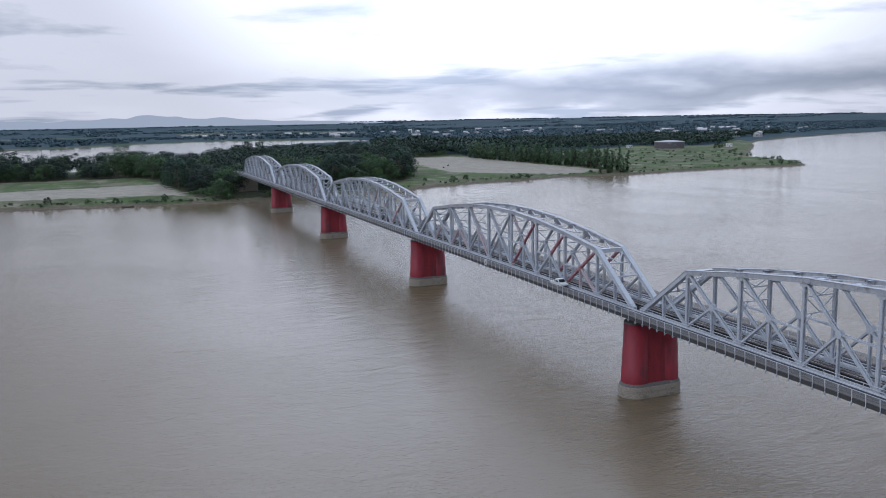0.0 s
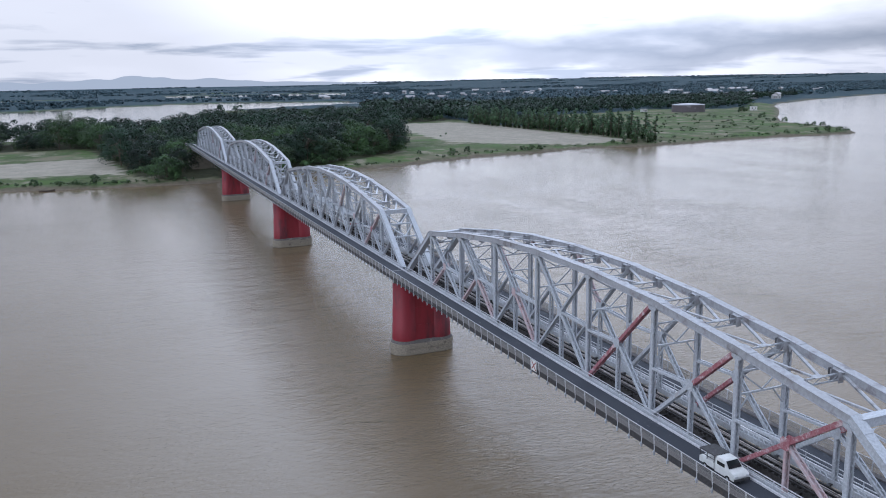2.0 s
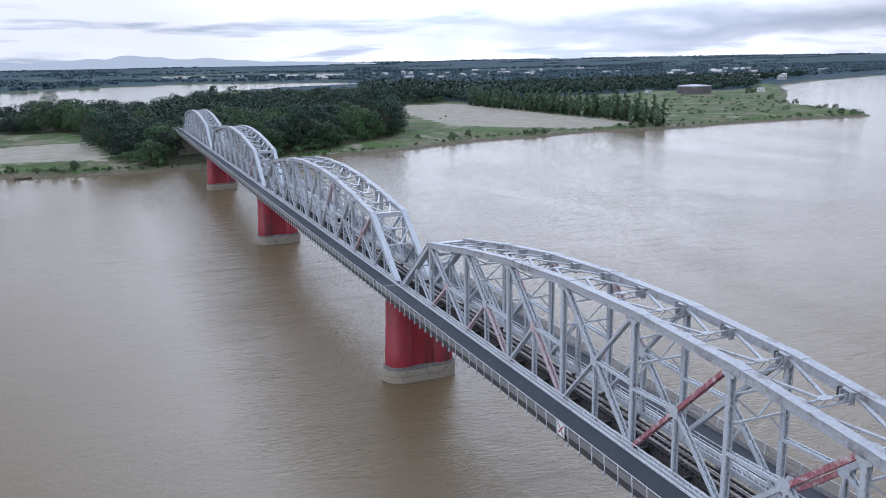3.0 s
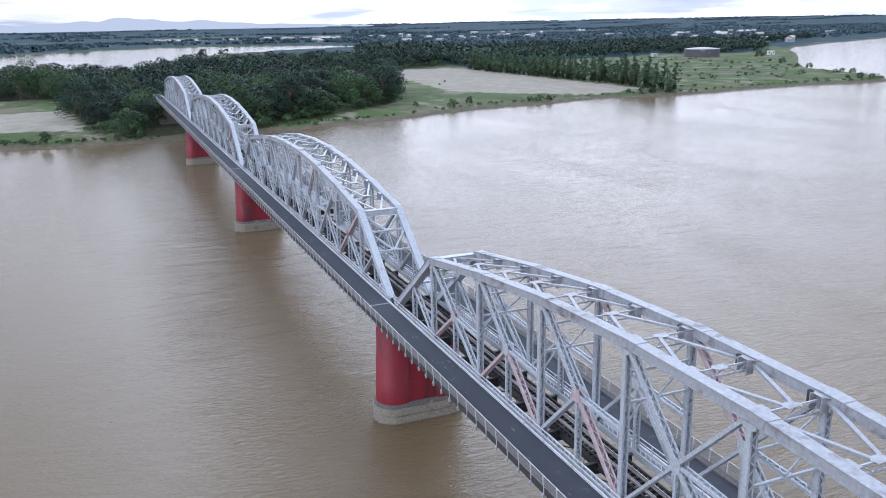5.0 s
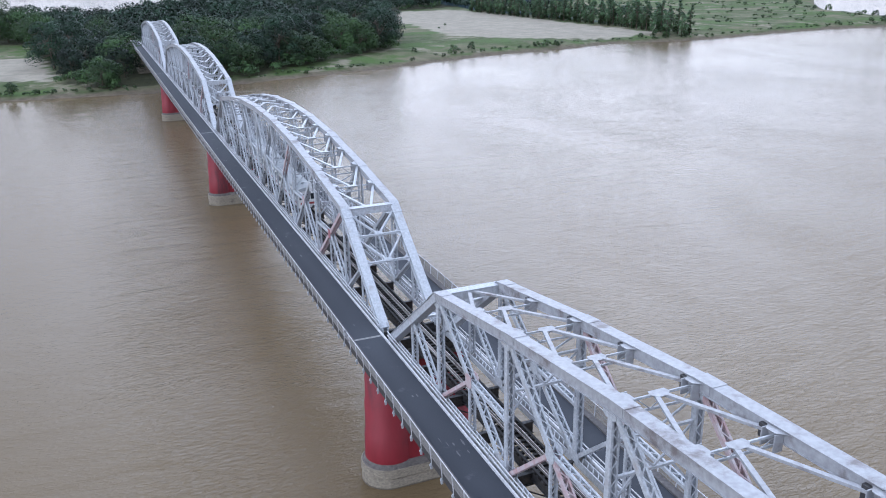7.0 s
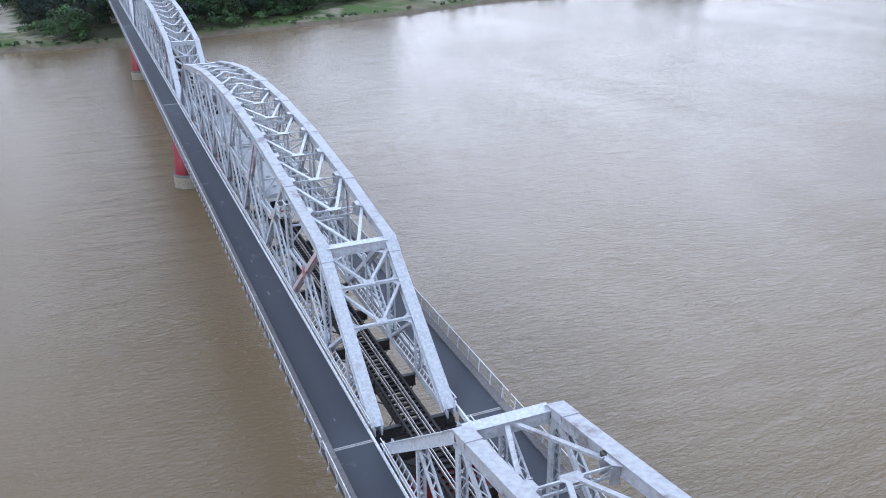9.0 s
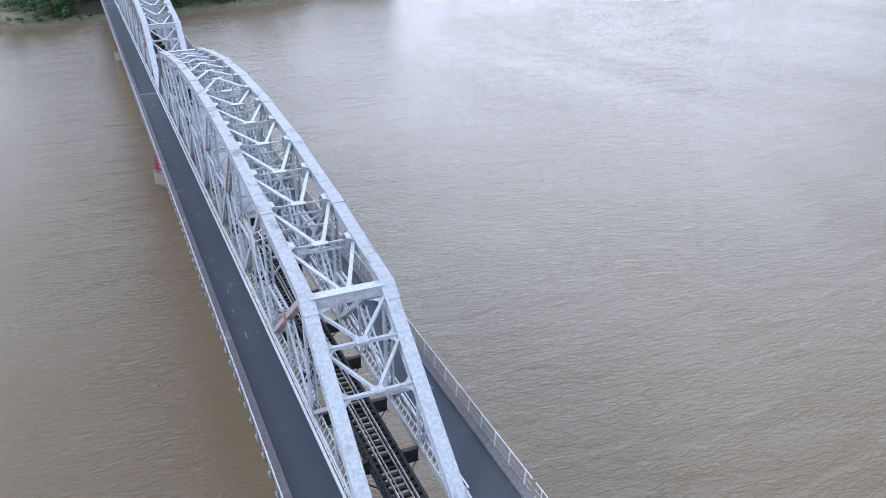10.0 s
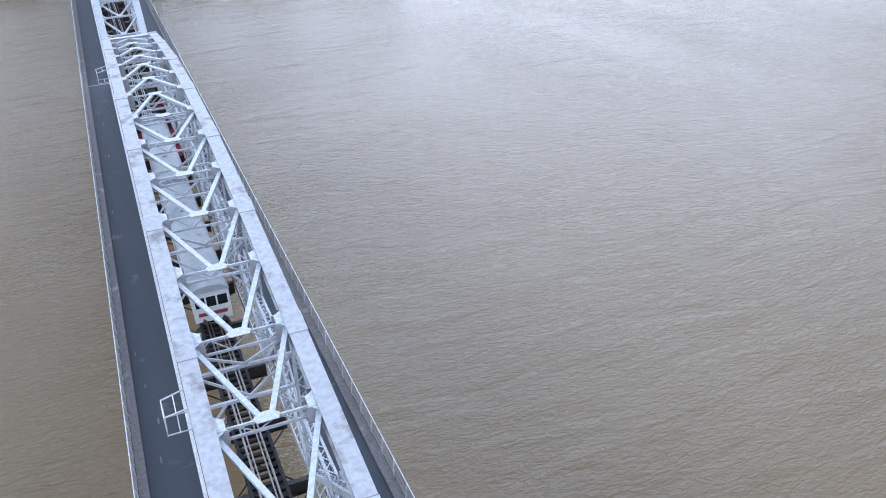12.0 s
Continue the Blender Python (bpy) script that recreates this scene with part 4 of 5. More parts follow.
# ---------------------------------------------------------------- piers
def stadium(hx, r, n=14):
    """Half length to the round end's centre, and radius."""
    out = []
    for c, a0 in ((hx, -90), (-hx, 90)):
        out += [(c + r * math.cos(radians(a0 + 180 * i / n)), r * math.sin(radians(a0 + 180 * i / n))) for i in range(n + 1)]
    return out


def build_pier():
    pier = empty("bridge_pier")
    bm = bmesh.new()
    hull(bm, stadium(3.37, 2.64), -4.0, RIVER + 0.08, 0.998)
    part("tide_course", bm, WET, pier, "dark wet masonry at the waterline")
    bm = bmesh.new()
    hull(bm, stadium(3.33, 2.58), RIVER + 0.08, RIVER + 0.14)
    hull(bm, stadium(3.35, 2.62), RIVER + 0.14, 0.86, 0.997)
    part("footing", bm, STONE, pier, "water-stained masonry footing")
    bm = bmesh.new()
    hull(bm, stadium(3.30, 2.56), 0.86, 0.94)
    hull(bm, stadium(3.33, 2.68), 0.94, 1.88, 0.995)
    part("coping", bm, STONE, pier, "pale masonry coping")
    bm = bmesh.new()
    hull(bm, stadium(3.27, 2.60), 1.88, 2.10, 0.985)
    hull(bm, stadium(3.22, 2.50), 2.10, 2.35, 0.97)
    part("ledge", bm, SOOT, pier, "sooty sloping ledge")
    for s in (-1, 1):
        bm = bmesh.new()
        ring = [(math.cos(2 * math.pi * i / 28), math.sin(2 * math.pi * i / 28)) for i in range(28)]
        z = [2.35, 5.1, 5.16, 8.4, 8.46, 12.9]
        r = [2.42, 2.36, 2.30, 2.26, 2.20, 2.14]
        loops = [[bm.verts.new((s * (3.15 - 0.02 * k) + a * q, b * q, h)) for a, b in ring] for k, (h, q) in enumerate(zip(z, r))]
        for lo, hi in zip(loops, loops[1:]):
            for i in range(28):
                f = bm.faces.new((lo[i], lo[(i + 1) % 28], hi[(i + 1) % 28], hi[i]))
                f.smooth = True
        bm.faces.new(loops[-1])
        part("column", bm, RED, pier, "dull red painted round column")
    bm = bmesh.new()
    for (z0, w0), (z1, w1) in (((2.35, 1.98), (5.1, 1.93)), ((5.1, 1.88), (8.4, 1.84)), ((8.4, 1.80), (12.9, 1.74))):
        lo = [bm.verts.new((x, y, z0)) for x, y in ((-3, -w0), (3, -w0), (3, w0), (-3, w0))]
        hi = [bm.verts.new((x, y, z1)) for x, y in ((-3, -w1), (3, -w1), (3, w1), (-3, w1))]
        for i in range(4):
            bm.faces.new((lo[i], lo[(i + 1) % 4], hi[(i + 1) % 4], hi[i]))
        bm.faces.new(hi)
    part("web_wall", bm, RED, pier, "dull red painted wall between the columns")
    bm = bmesh.new()
    hull(bm, stadium(3.2, 2.0), 12.9, 13.25)
    part("cap", bm, JOINT, pier, "dark bearing slab")
    for s in (-1, 1):
        for e in (-1, 1):
            bm = bmesh.new()
            box(bm, (s * HALF - 0.5, e * GAP - 0.45, 13.25), (s * HALF + 0.5, e * GAP + 0.45, 13.9))
            box(bm, (s * HALF - 0.3, e * GAP - 0.3, 13.9), (s * HALF + 0.3, e * GAP + 0.3, DECK - 0.42))
            part("bearing", bm, DARK_STEEL, pier)
    return tagged(pier, "red-painted twin-column pier on a pale masonry footing", "bridge pier", "piers of the bridge")


pier = build_pier()
pier.location = (0, -110, 0)
for y in (-220, 0, 110, 220):
    copy_thing(pier, Matrix.Translation((0, y, 0)))


def abutment():
    a = empty("abutment", (0, 330, 0))
    bm = bmesh.new()
    box(bm, (-6.0, -1.8, -1), (6.0, 28, DECK - 1.25))
    part("wall", bm, STONE, a)
    bm = bmesh.new()
    box(bm, (-6.3, -2.0, DECK - 1.25), (6.3, 28, DECK - 0.85))
    part("coping", bm, CONCRETE, a)
    tagged(a, "masonry abutment among the trees on the bank", "abutment")


abutment()


# ---------------------------------------------------------------- train, pickup, small things on the bridge
def build_railcar():
    """A short diesel railcar: length along y, rear at 0, wheels on z = 0."""
    car = empty("railcar")
    long, half, floor, sill, head, eave = 19.4, 1.32, 0.95, 1.85, 2.62, 3.1
    count = 13
    bm = bmesh.new()
    box(bm, (-half, 0.12, floor), (half, long - 0.12, floor + 0.12))
    for s in (-1, 1):
        x0, x1 = sorted((s * half, s * (half - 0.07)))
        box(bm, (x0, 0, floor - 0.25), (x1, long, sill))
        box(bm, (x0, 0, head), (x1, long, eave))
        pitch = (long - 2.4) / count
        for k in range(count + 1):
            y = 1.2 + k * pitch
            box(bm, (x0, y - 0.17, sill), (x1, y + 0.17, head))
        box(bm, (x0, 0, sill), (x1, 0.35, head))
        box(bm, (x0, long - 0.35, sill), (x1, long, head))
    for y in (0.0, long - 0.08):
        box(bm, (-half + 0.07, y, floor - 0.25), (half - 0.07, y + 0.08, sill))
        box(bm, (-half + 0.07, y, head + 0.05), (half - 0.07, y + 0.08, eave + 0.18))
        for x in (-half + 0.1, -0.42, 0.36, half - 0.16):
            box(bm, (x - 0.03, y, sill), (x + 0.09, y + 0.08, head + 0.05))
    part("body", bm, WHITE, car, "white painted steel coach body")
    bm = bmesh.new()
    arc = [(half + 0.06, eave - 0.03), (half - 0.08, eave + 0.18), (half * 0.66, eave + 0.38), (half * 0.3, eave + 0.47), (0, eave + 0.5)]
    prof = arc + [(-x, z) for x, z in arc[-2::-1]]
    lo = [bm.verts.new((x, -0.08, z)) for x, z in prof]
    hi = [bm.verts.new((x, long + 0.08, z)) for x, z in prof]
    for i in range(len(prof) - 1):
        bm.faces.new((lo[i], hi[i], hi[i + 1], lo[i + 1])).smooth = True
    bm.faces.new(lo[::-1])
    bm.faces.new(hi)
    bm.faces.new((lo[0], lo[-1], hi[-1], hi[0]))
    part("roof", bm, ROOF, car, "grey curved roof")
    for k in range(5):
        bm = bmesh.new()
        tube(bm, (0, 2.4 + k * 3.6, eave + 0.45), (0, 2.4 + k * 3.6, eave + 0.66), 0.24, 0.19, 10)
        part("roof_vent", bm, ROOF, car)
    pitch = (long - 2.4) / count
    for s in (-1, 1):
        for k in range(count):
            bm = bmesh.new()
            y = 1.2 + k * pitch
            x0, x1 = sorted((s * (half - 0.055), s * (half - 0.035)))
            box(bm, (x0, y + 0.15, sill - 0.02), (x1, y + pitch - 0.15, head + 0.02))
            part("window", bm, GLASS, car)
        bm = bmesh.new()
        x0, x1 = sorted((s * (half + 0.004), s * (half - 0.01)))
        box(bm, (x0, 0.02, floor + 0.25), (x1, long - 0.02, floor + 0.42))
        part("stripe", bm, STRIPE, car, "maroon waist stripe")
    for y in (0.03, long - 0.05):
        for xa, xb in ((-half + 0.16, -0.42), (-0.34, 0.36), (0.44, half - 0.16)):
            bm = bmesh.new()
            box(bm, (xa, y, sill - 0.02), (xb, y + 0.02, head + 0.07))
            part("end_window", bm, GLASS, car)
        bm = bmesh.new()
        box(bm, (-half + 0.3, y - (0.04 if y < 1 else -0.02), floor + 0.2), (half - 0.3, y + (0.0 if y < 1 else 0.06), floor + 0.5))
        part("end_panel", bm, STRIPE, car, "maroon end panel")
        for s in (-1, 1):
            bm = bmesh.new()
            d = -1 if y < 1 else 1
            tube(bm, (s * 0.7, y + 0.02, floor - 0.08), (s * 0.7, y + d * 0.35, floor - 0.08), 0.07, 0.07, 8)
            tube(bm, (s * 0.7, y + d * 0.35, floor - 0.08), (s * 0.7, y + d * 0.40, floor - 0.08), 0.18, 0.18, 10)
            part("buffer", bm, DARK_STEEL, car)
    bm = bmesh.new()
    box(bm, (-half + 0.25, 5.6, 0.42), (half - 0.25, long - 5.6, floor - 0.05))
    part("underframe_box", bm, DARK_STEEL, car)
    for y in (3.0, long - 3.0):
        bm = bmesh.new()
        for s in (-1, 1):
            box(bm, (s * 0.78 - 0.07, y - 1.5, 0.32), (s * 0.78 + 0.07, y + 1.5, 0.68))
        box(bm, (-0.78, y - 0.2, 0.40), (0.78, y + 0.2, floor - 0.02))
        bogie = part("bogie", bm, DARK_STEEL, car)
        for w in (-0.95, 0.95):
            for s in (-1, 1):
                bm = bmesh.new()
                tube(bm, (s * 0.47, y + w, 0.41), (s * 0.59, y + w, 0.41), 0.41, 0.41, 18)
                part("wheel", bm, DARK_STEEL, bogie)
    return tagged(car, "white railcar with grey roof and dark windows on the track", "railcar", "cars of the train")


railcar = build_railcar()
railcar.location = (0, 42.0, DECK + 0.385)
copy_thing(railcar, Matrix.Translation((0, 62.4, DECK + 0.385)))


def build_pickup():
    """A small covered pickup; its nose points to -y."""
    car = empty("pickup_truck")

    def shell(name, prof, w, mat, label="", inset=0.0):
        bm = bmesh.new()
        lo = [bm.verts.new((-w + inset * max(0, z - 0.95), y, z)) for y, z in prof]
        hi = [bm.verts.new((w - inset * max(0, z - 0.95), y, z)) for y, z in prof]
        n = len(prof)
        for i in range(n):
            bm.faces.new((lo[i], lo[(i + 1) % n], hi[(i + 1) % n], hi[i]))
        bm.faces.new(lo[::-1])
        bm.faces.new(hi)
        bmesh.ops.bevel(bm, geom=bm.edges[:], offset=0.04, segments=2, affect="EDGES")
        return part(name, bm, mat, car, label)

    shell("cab", [(-2.1, 0.35), (-2.2, 0.75), (-2.05, 0.98), (-1.35, 1.08), (-0.85, 1.68), (0.15, 1.72), (0.25, 1.0), (0.25, 0.35)], 0.82, WHITE, "white cab", 0.16)
    shell("load_bed", [(0.3, 0.45), (0.3, 1.0), (2.2, 1.0), (2.2, 0.45)], 0.84, WHITE, "white load bed")
    bm = bmesh.new()
    for x in (-0.78, 0.78):
        for y in (0.36, 1.25, 2.14):
            box(bm, (x - 0.025, y - 0.025, 0.98), (x + 0.025, y + 0.025, 1.66))
        for z in (1.28, 1.62):
            box(bm, (x - 0.02, 0.36, z - 0.02), (x + 0.02, 2.14, z + 0.02))
    part("rack", bm, DARK_STEEL, car, "dark steel side rack")
    bm = bmesh.new()
    box(bm, (-0.82, 0.3, 1.66), (0.82, 2.2, 1.71))
    part("canopy", bm, DARK_STEEL, car, "dark grey canopy over the bed")
    bm = bmesh.new()
    v = [bm.verts.new(p) for p in ((-0.66, -1.36, 1.13), (0.66, -1.36, 1.13), (0.60, -0.92, 1.64), (-0.60, -0.92, 1.64))]
    bm.faces.new(v)
    r = bmesh.ops.extrude_face_region(bm, geom=bm.faces[:])
    bmesh.ops.translate(bm, verts=[g for g in r["geom"] if isinstance(g, bmesh.types.BMVert)], vec=(0, -0.03, 0.03))
    part("windscreen", bm, GLASS, car)
    for s in (-1, 1):
        bm = bmesh.new()
        x = s * 0.80
        box(bm, (x - 0.02 + s * 0.0, -0.95, 1.12), (x + 0.02, -0.05, 1.42))
        part("side_window", bm, GLASS, car)
        bm = bmesh.new()
        box(bm, (s * 0.58 - 0.13, -2.24, 0.68), (s * 0.58 + 0.13, -2.17, 0.84))
        part("headlight", bm, PALE, car)
        for y in (-1.4, 1.4):
            bm = bmesh.new()
            tube(bm, (s * 0.66, y, 0.30), (s * 0.86, y, 0.30), 0.30, 0.30, 16)
            wheel = part("wheel", bm, RUBBER, car, "black tyre")
            bm = bmesh.new()
            tube(bm, (s * 0.80, y, 0.30), (s * 0.872, y, 0.30), 0.17, 0.15, 12)
            part("rim", bm, STEEL, wheel)
    bm = bmesh.new()
    box(bm, (-0.8, -2.27, 0.36), (0.8, -2.17, 0.56))
    part("bumper", bm, DARK_STEEL, car)
    car.location = (-4.75, -86.0, DECK - 0.02)
    tagged(car, "small white pickup with dark canopy on the asphalt roadway", "pickup truck")


build_pickup()


def railing_sign():
    sign = empty("warning_board", (-EDGE - 0.24, -56.0, DECK + 0.35))
    bm = bmesh.new()
    box(bm, (-0.02, -0.62, -0.55), (0.02, 0.62, 0.72))
    part("board", bm, WHITE, sign, "white square board")
    for d in (-1, 1):
        bm = bmesh.new()
        bar(bm, (-0.026, -0.48 * d, -0.40), (-0.026, 0.48 * d, 0.57), 0.012, 0.14)
        part("cross_bar", bm, STRIPE, sign, "red bar of the cross")
    for y in (-0.5, 0.5):
        bm = bmesh.new()
        box(bm, (0.02, y - 0.03, -0.3), (0.14, y + 0.03, 0.3))
        part("clamp", bm, DARK_STEEL, sign)
    tagged(sign, "white square board with a red cross on the railing", "sign")


railing_sign()


def basket(y, z):
    """A light inspection cradle hung outside the top chord."""
    b = empty("inspection_cradle", (-HALF - 0.4, y, z))
    for k, yy in enumerate((-0.75, 0.75)):
        bm = bmesh.new()
        bar(bm, (0, yy, 0), (-1.15, yy * 0.9, -0.25), 0.06, 0.06, (0, 0, 1))
        bar(bm, (-1.15, yy * 0.9, -0.25), (-1.15, yy * 0.9, -1.25), 0.05, 0.05)
        bar(bm, (-1.15, yy * 0.9, -1.25), (0.0, yy * 0.9, -1.25), 0.05, 0.05, (0, 0, 1))
        part("hanger_frame", bm, STEEL, b)
    for x, zz in ((-1.15, -0.25), (-1.15, -0.75), (-1.15, -1.25), (-0.6, -1.25), (-0.1, -1.25), (-0.6, -0.14)):
        bm = bmesh.new()
        bar(bm, (x, -0.72, zz), (x, 0.72, zz), 0.045, 0.045, (0, 0, 1))
        part("rung", bm, PALE, b)
    for i in range(6):
        bm = bmesh.new()
        yy = -0.55 + 0.22 * i
        bar(bm, (-1.15, yy, -0.25), (-1.15, yy, -1.25), 0.03, 0.03)
        part("bar", bm, PALE, b)
    return tagged(b, "pale metal inspection cradle hanging from the top chord", "cradle", "cradles on the truss")


basket(21.3, DECK + 10.2)
basket(72.0, DECK + 12.2)


# ---------------------------------------------------------------- trees
rng = np.random.default_rng(7)


def leaf_quads(centres, normals, size, jitter=0.30):
    """Square leaf clumps lying roughly across their normals."""
    n = len(centres)
    nrm = normals + jitter * rng.normal(size=(n, 3))
    nrm /= np.linalg.norm(nrm, axis=1)[:, None]
    ref = np.where(np.abs(nrm[:, 2:3]) < 0.9, [[0, 0, 1.0]], [[1.0, 0, 0]])
    u = np.cross(ref, nrm)
    u /= np.linalg.norm(u, axis=1)[:, None]
    v = np.cross(nrm, u)
    spin = rng.uniform(0, 2 * np.pi, n)[:, None]
    a, b = u * np.cos(spin) + v * np.sin(spin), v * np.cos(spin) - u * np.sin(spin)
    s = np.asarray(size).reshape(-1, 1) * rng.uniform(0.55, 1.15, (n, 1)) / 2
    lift = nrm * s * rng.uniform(-0.35, 0.35, (n, 1))
    c = np.stack([centres - a * s - b * s * 0.8, centres + a * s - b * s * 0.6 + lift, centres + a * s * 0.8 + b * s, centres - a * s * 0.7 + b * s * 0.9 + lift], 1)
    return c.reshape(-1, 3), np.arange(4 * n).reshape(n, 4)


def on_spheres(centres, radii, per, flat=0.8):
    """Points on lobes, and the way out of each, fewer below."""
    d = rng.normal(size=(len(centres) * per, 3))
    d /= np.linalg.norm(d, axis=1)[:, None]
    d[:, 2] = np.where((d[:, 2] < -0.2) & (rng.random(len(d)) < 0.7), -d[:, 2], d[:, 2])
    c, r = np.repeat(centres, per, 0), np.repeat(radii, per)[:, None]
    return c + d * r * np.array([1, 1, flat]) * rng.uniform(0.84, 1.04, (len(d), 1)), d


def tones(mesh, trees, lobes, per, even=0.0):
    """Each tree and each clump of its leaves has its own tone."""
    a = mesh.attributes.new("tone", "FLOAT", "FACE")
    a.data.foreach_set("value", np.repeat((1 + (1 - even) * rng.uniform(-0.4, 0.5, (trees, 1))) * (1 + (1 - even) * rng.uniform(-0.45, 0.5, (trees, lobes))), per).astype(np.float32))


def build_tree(height, spread, mat, lobes=15, per=75, leaf=0.85, column=False, base=0.22):
    tree = empty("tree")
    bm = bmesh.new()
    trunk_top = height * (0.8 if column else 0.55)
    lean = rng.normal(0, 0.03 * height, 2)
    prev, r = Vector((0, 0, -0.6)), 0.020 * height
    limbs = []
    for k in range(1, 5):
        nxt = Vector((lean[0] * k / 4, lean[1] * k / 4, trunk_top * k / 4))
        tube(bm, prev, nxt, r, r * 0.8, 7, False)
        prev, r = nxt, r * 0.8
        if k >= 2:
            limbs.append(nxt)
    centres, radii = [], []
    for i in range(lobes):
        if column:
            h = height * (base + (0.97 - base) * (i + 0.5) / lobes)
            w = spread * min(1.0, 1.2 - 0.72 * (i + 0.5) / lobes)
            a = rng.uniform(0, 2 * np.pi)
            p = np.array([lean[0] * h / trunk_top + w * 0.45 * np.cos(a), lean[1] * h / trunk_top + w * 0.45 * np.sin(a), h])
            radii.append(w * rng.uniform(0.5, 0.75))
        else:
            a = 2.4 * i + rng.uniform(-0.4, 0.4)
            up_h = (i + 0.5) / lobes
            w = spread * 0.74 * math.sqrt(max(0.0, 1 - (max(0.0, up_h - 0.30) / 0.72) ** 2)) * rng.uniform(0.82, 1.08)
            p = np.array([lean[0] + w * np.cos(a), lean[1] + w * np.sin(a), height * (0.13 + 0.70 * up_h + rng.uniform(-0.04, 0.04))])
            radii.append(spread * rng.uniform(0.27, 0.42))
        centres.append(p)
        foot = limbs[i % len(limbs)]
        tube(bm, foot, foot.lerp(Vector(p), 0.85), 0.008 * height, 0.003 * height, 5, False)
    part("trunk", bm, BARK, tree)
    pts, d = on_spheres(np.array(centres), np.array(radii), per)
    v, f = leaf_quads(pts, d, np.full(len(pts), leaf))
    crown = quads("crown", v, f, mat)
    tones(crown, 1, lobes, per)
    heart = np.array([lean[0], lean[1], height * (0.5 if column else 0.30)])
    whole = (pts - heart) / spread
    rounded(crown, 0.55 * d + 0.75 * whole, 0.1)
    part_mesh("crown", crown, None, tree)
    return tree


def stand(kind, places, label, category, group):
    """Copies of a few model trees over the places given."""
    for n, (x, y, size, turn) in enumerate(places):
        model = kind[n % len(kind)]
        m = Matrix.Translation((x, y, ground_at(x, y))) @ Matrix.Rotation(turn, 4, "Z") @ Matrix.Diagonal((size, size, size * (0.92 + 0.16 * ((n * 37) % 10) / 10), 1))
        if n < len(kind):
            model.matrix_basis = m
            tagged(model, label, category, group)
            done = model
        else:
            keep = model.scale.copy()
            model.scale = (1, 1, 1)
            done = copy_thing(model, m)
            model.scale = keep


def scatter(poly, step, jitter=0.42, seed=1):
    r = np.random.default_rng(seed)
    p = np.array(poly, float)
    gx_, gy_ = np.meshgrid(np.arange(p[:, 0].min(), p[:, 0].max(), step), np.arange(p[:, 1].min(), p[:, 1].max(), step))
    gx_ = (gx_ + r.uniform(-jitter, jitter, gx_.shape) * step).ravel()
    gy_ = (gy_ + r.uniform(-jitter, jitter, gy_.shape) * step).ravel()
    ok = inside(gx_, gy_, poly)
    return np.stack([gx_[ok], gy_[ok]], 1)


# broad trees round the bridge's end and at the wood's near edge
wood = scatter(FOREST, 10.4)
wood = wood[(np.abs(wood[:, 0]) > 8.5) | (wood[:, 1] > 362)]
edge = (wood[:, 1] < 430) | ((wood[:, 0] > 118) & (wood[:, 1] < 600)) | ((wood[:, 1] < 560) & (wood[:, 0] < -40) & (wood[:, 0] > -190))
edge &= wood[:, 0] > -190
deep_wood = wood[~edge]
near_wood = scatter(FOREST, 14.5, 0.46, seed=6)
near_wood = near_wood[(np.abs(near_wood[:, 0]) > 9.5) | (near_wood[:, 1] > 362)]
edge = (near_wood[:, 1] < 430) | ((near_wood[:, 0] > 118) & (near_wood[:, 1] < 600)) | ((near_wood[:, 1] < 560) & (near_wood[:, 0] < -40) & (near_wood[:, 0] > -190))
edge &= near_wood[:, 0] > -190
near_wood = near_wood[edge]
near_wood = near_wood[np.argsort(near_wood[:, 1])]
broad = []
for height, spread, mat in ((14.5, 8.0, LEAF), (18.5, 8.6, LEAF_DARK), (12.5, 7.8, LEAF), (21.0, 7.4, LEAF_DARK), (16.5, 9.4, LEAF_DARK), (10.5, 6.6, LEAF),
                            (19.5, 9.0, LEAF), (15.0, 7.2, LEAF_DARK), (22.0, 8.2, LEAF_DARK), (17.0, 8.8, LEAF), (13.5, 8.2, LEAF_DARK), (11.5, 7.4, LEAF)):
    broad.append(build_tree(height, spread * 1.22, mat, 17, 240, 0.52, False, 0.0))
r7 = random.Random(7)
stand(broad, [(x, y, r7.uniform(0.70, 1.32), r7.uniform(0, 6.28)) for x, y in near_wood], "dense dark green broad-leaved tree at the wood's edge", "tree", "trees of the wood by the bridge")

# the feathery row behind the right-hand sand
row_trees = [build_tree(17.0, 3.2, LEAF_ROW, 10, 80, 0.65, True, 0.02), build_tree(18.5, 2.9, LEAF_ROW, 11, 80, 0.65, True, 0.03), build_tree(15.0, 3.3, LEAF_ROW, 9, 80, 0.65, True, 0.02)]
row_places = []
for k in range(116):
    u = (k % 58) / 57
    x = 302 + 8 * (k // 58) + r7.uniform(-2, 2) + 5 * math.sin(u * 6)
    row_places.append((x, 366 + 284 * u + r7.uniform(-2, 2), r7.uniform(0.7, 1.15), r7.uniform(0, 6.28)))
for dx, dy in ((-14, -2), (-9, -8), (-4, -4), (1, -9), (6, -6), (12, -3), (-2, 4)):
    row_places.append((304 + dx, 364 + dy, r7.uniform(0.75, 1.0), r7.uniform(0, 6.28)))
stand(row_trees, row_places, "tall slim feathery green tree in a planted row", "tree", "row of slim trees")

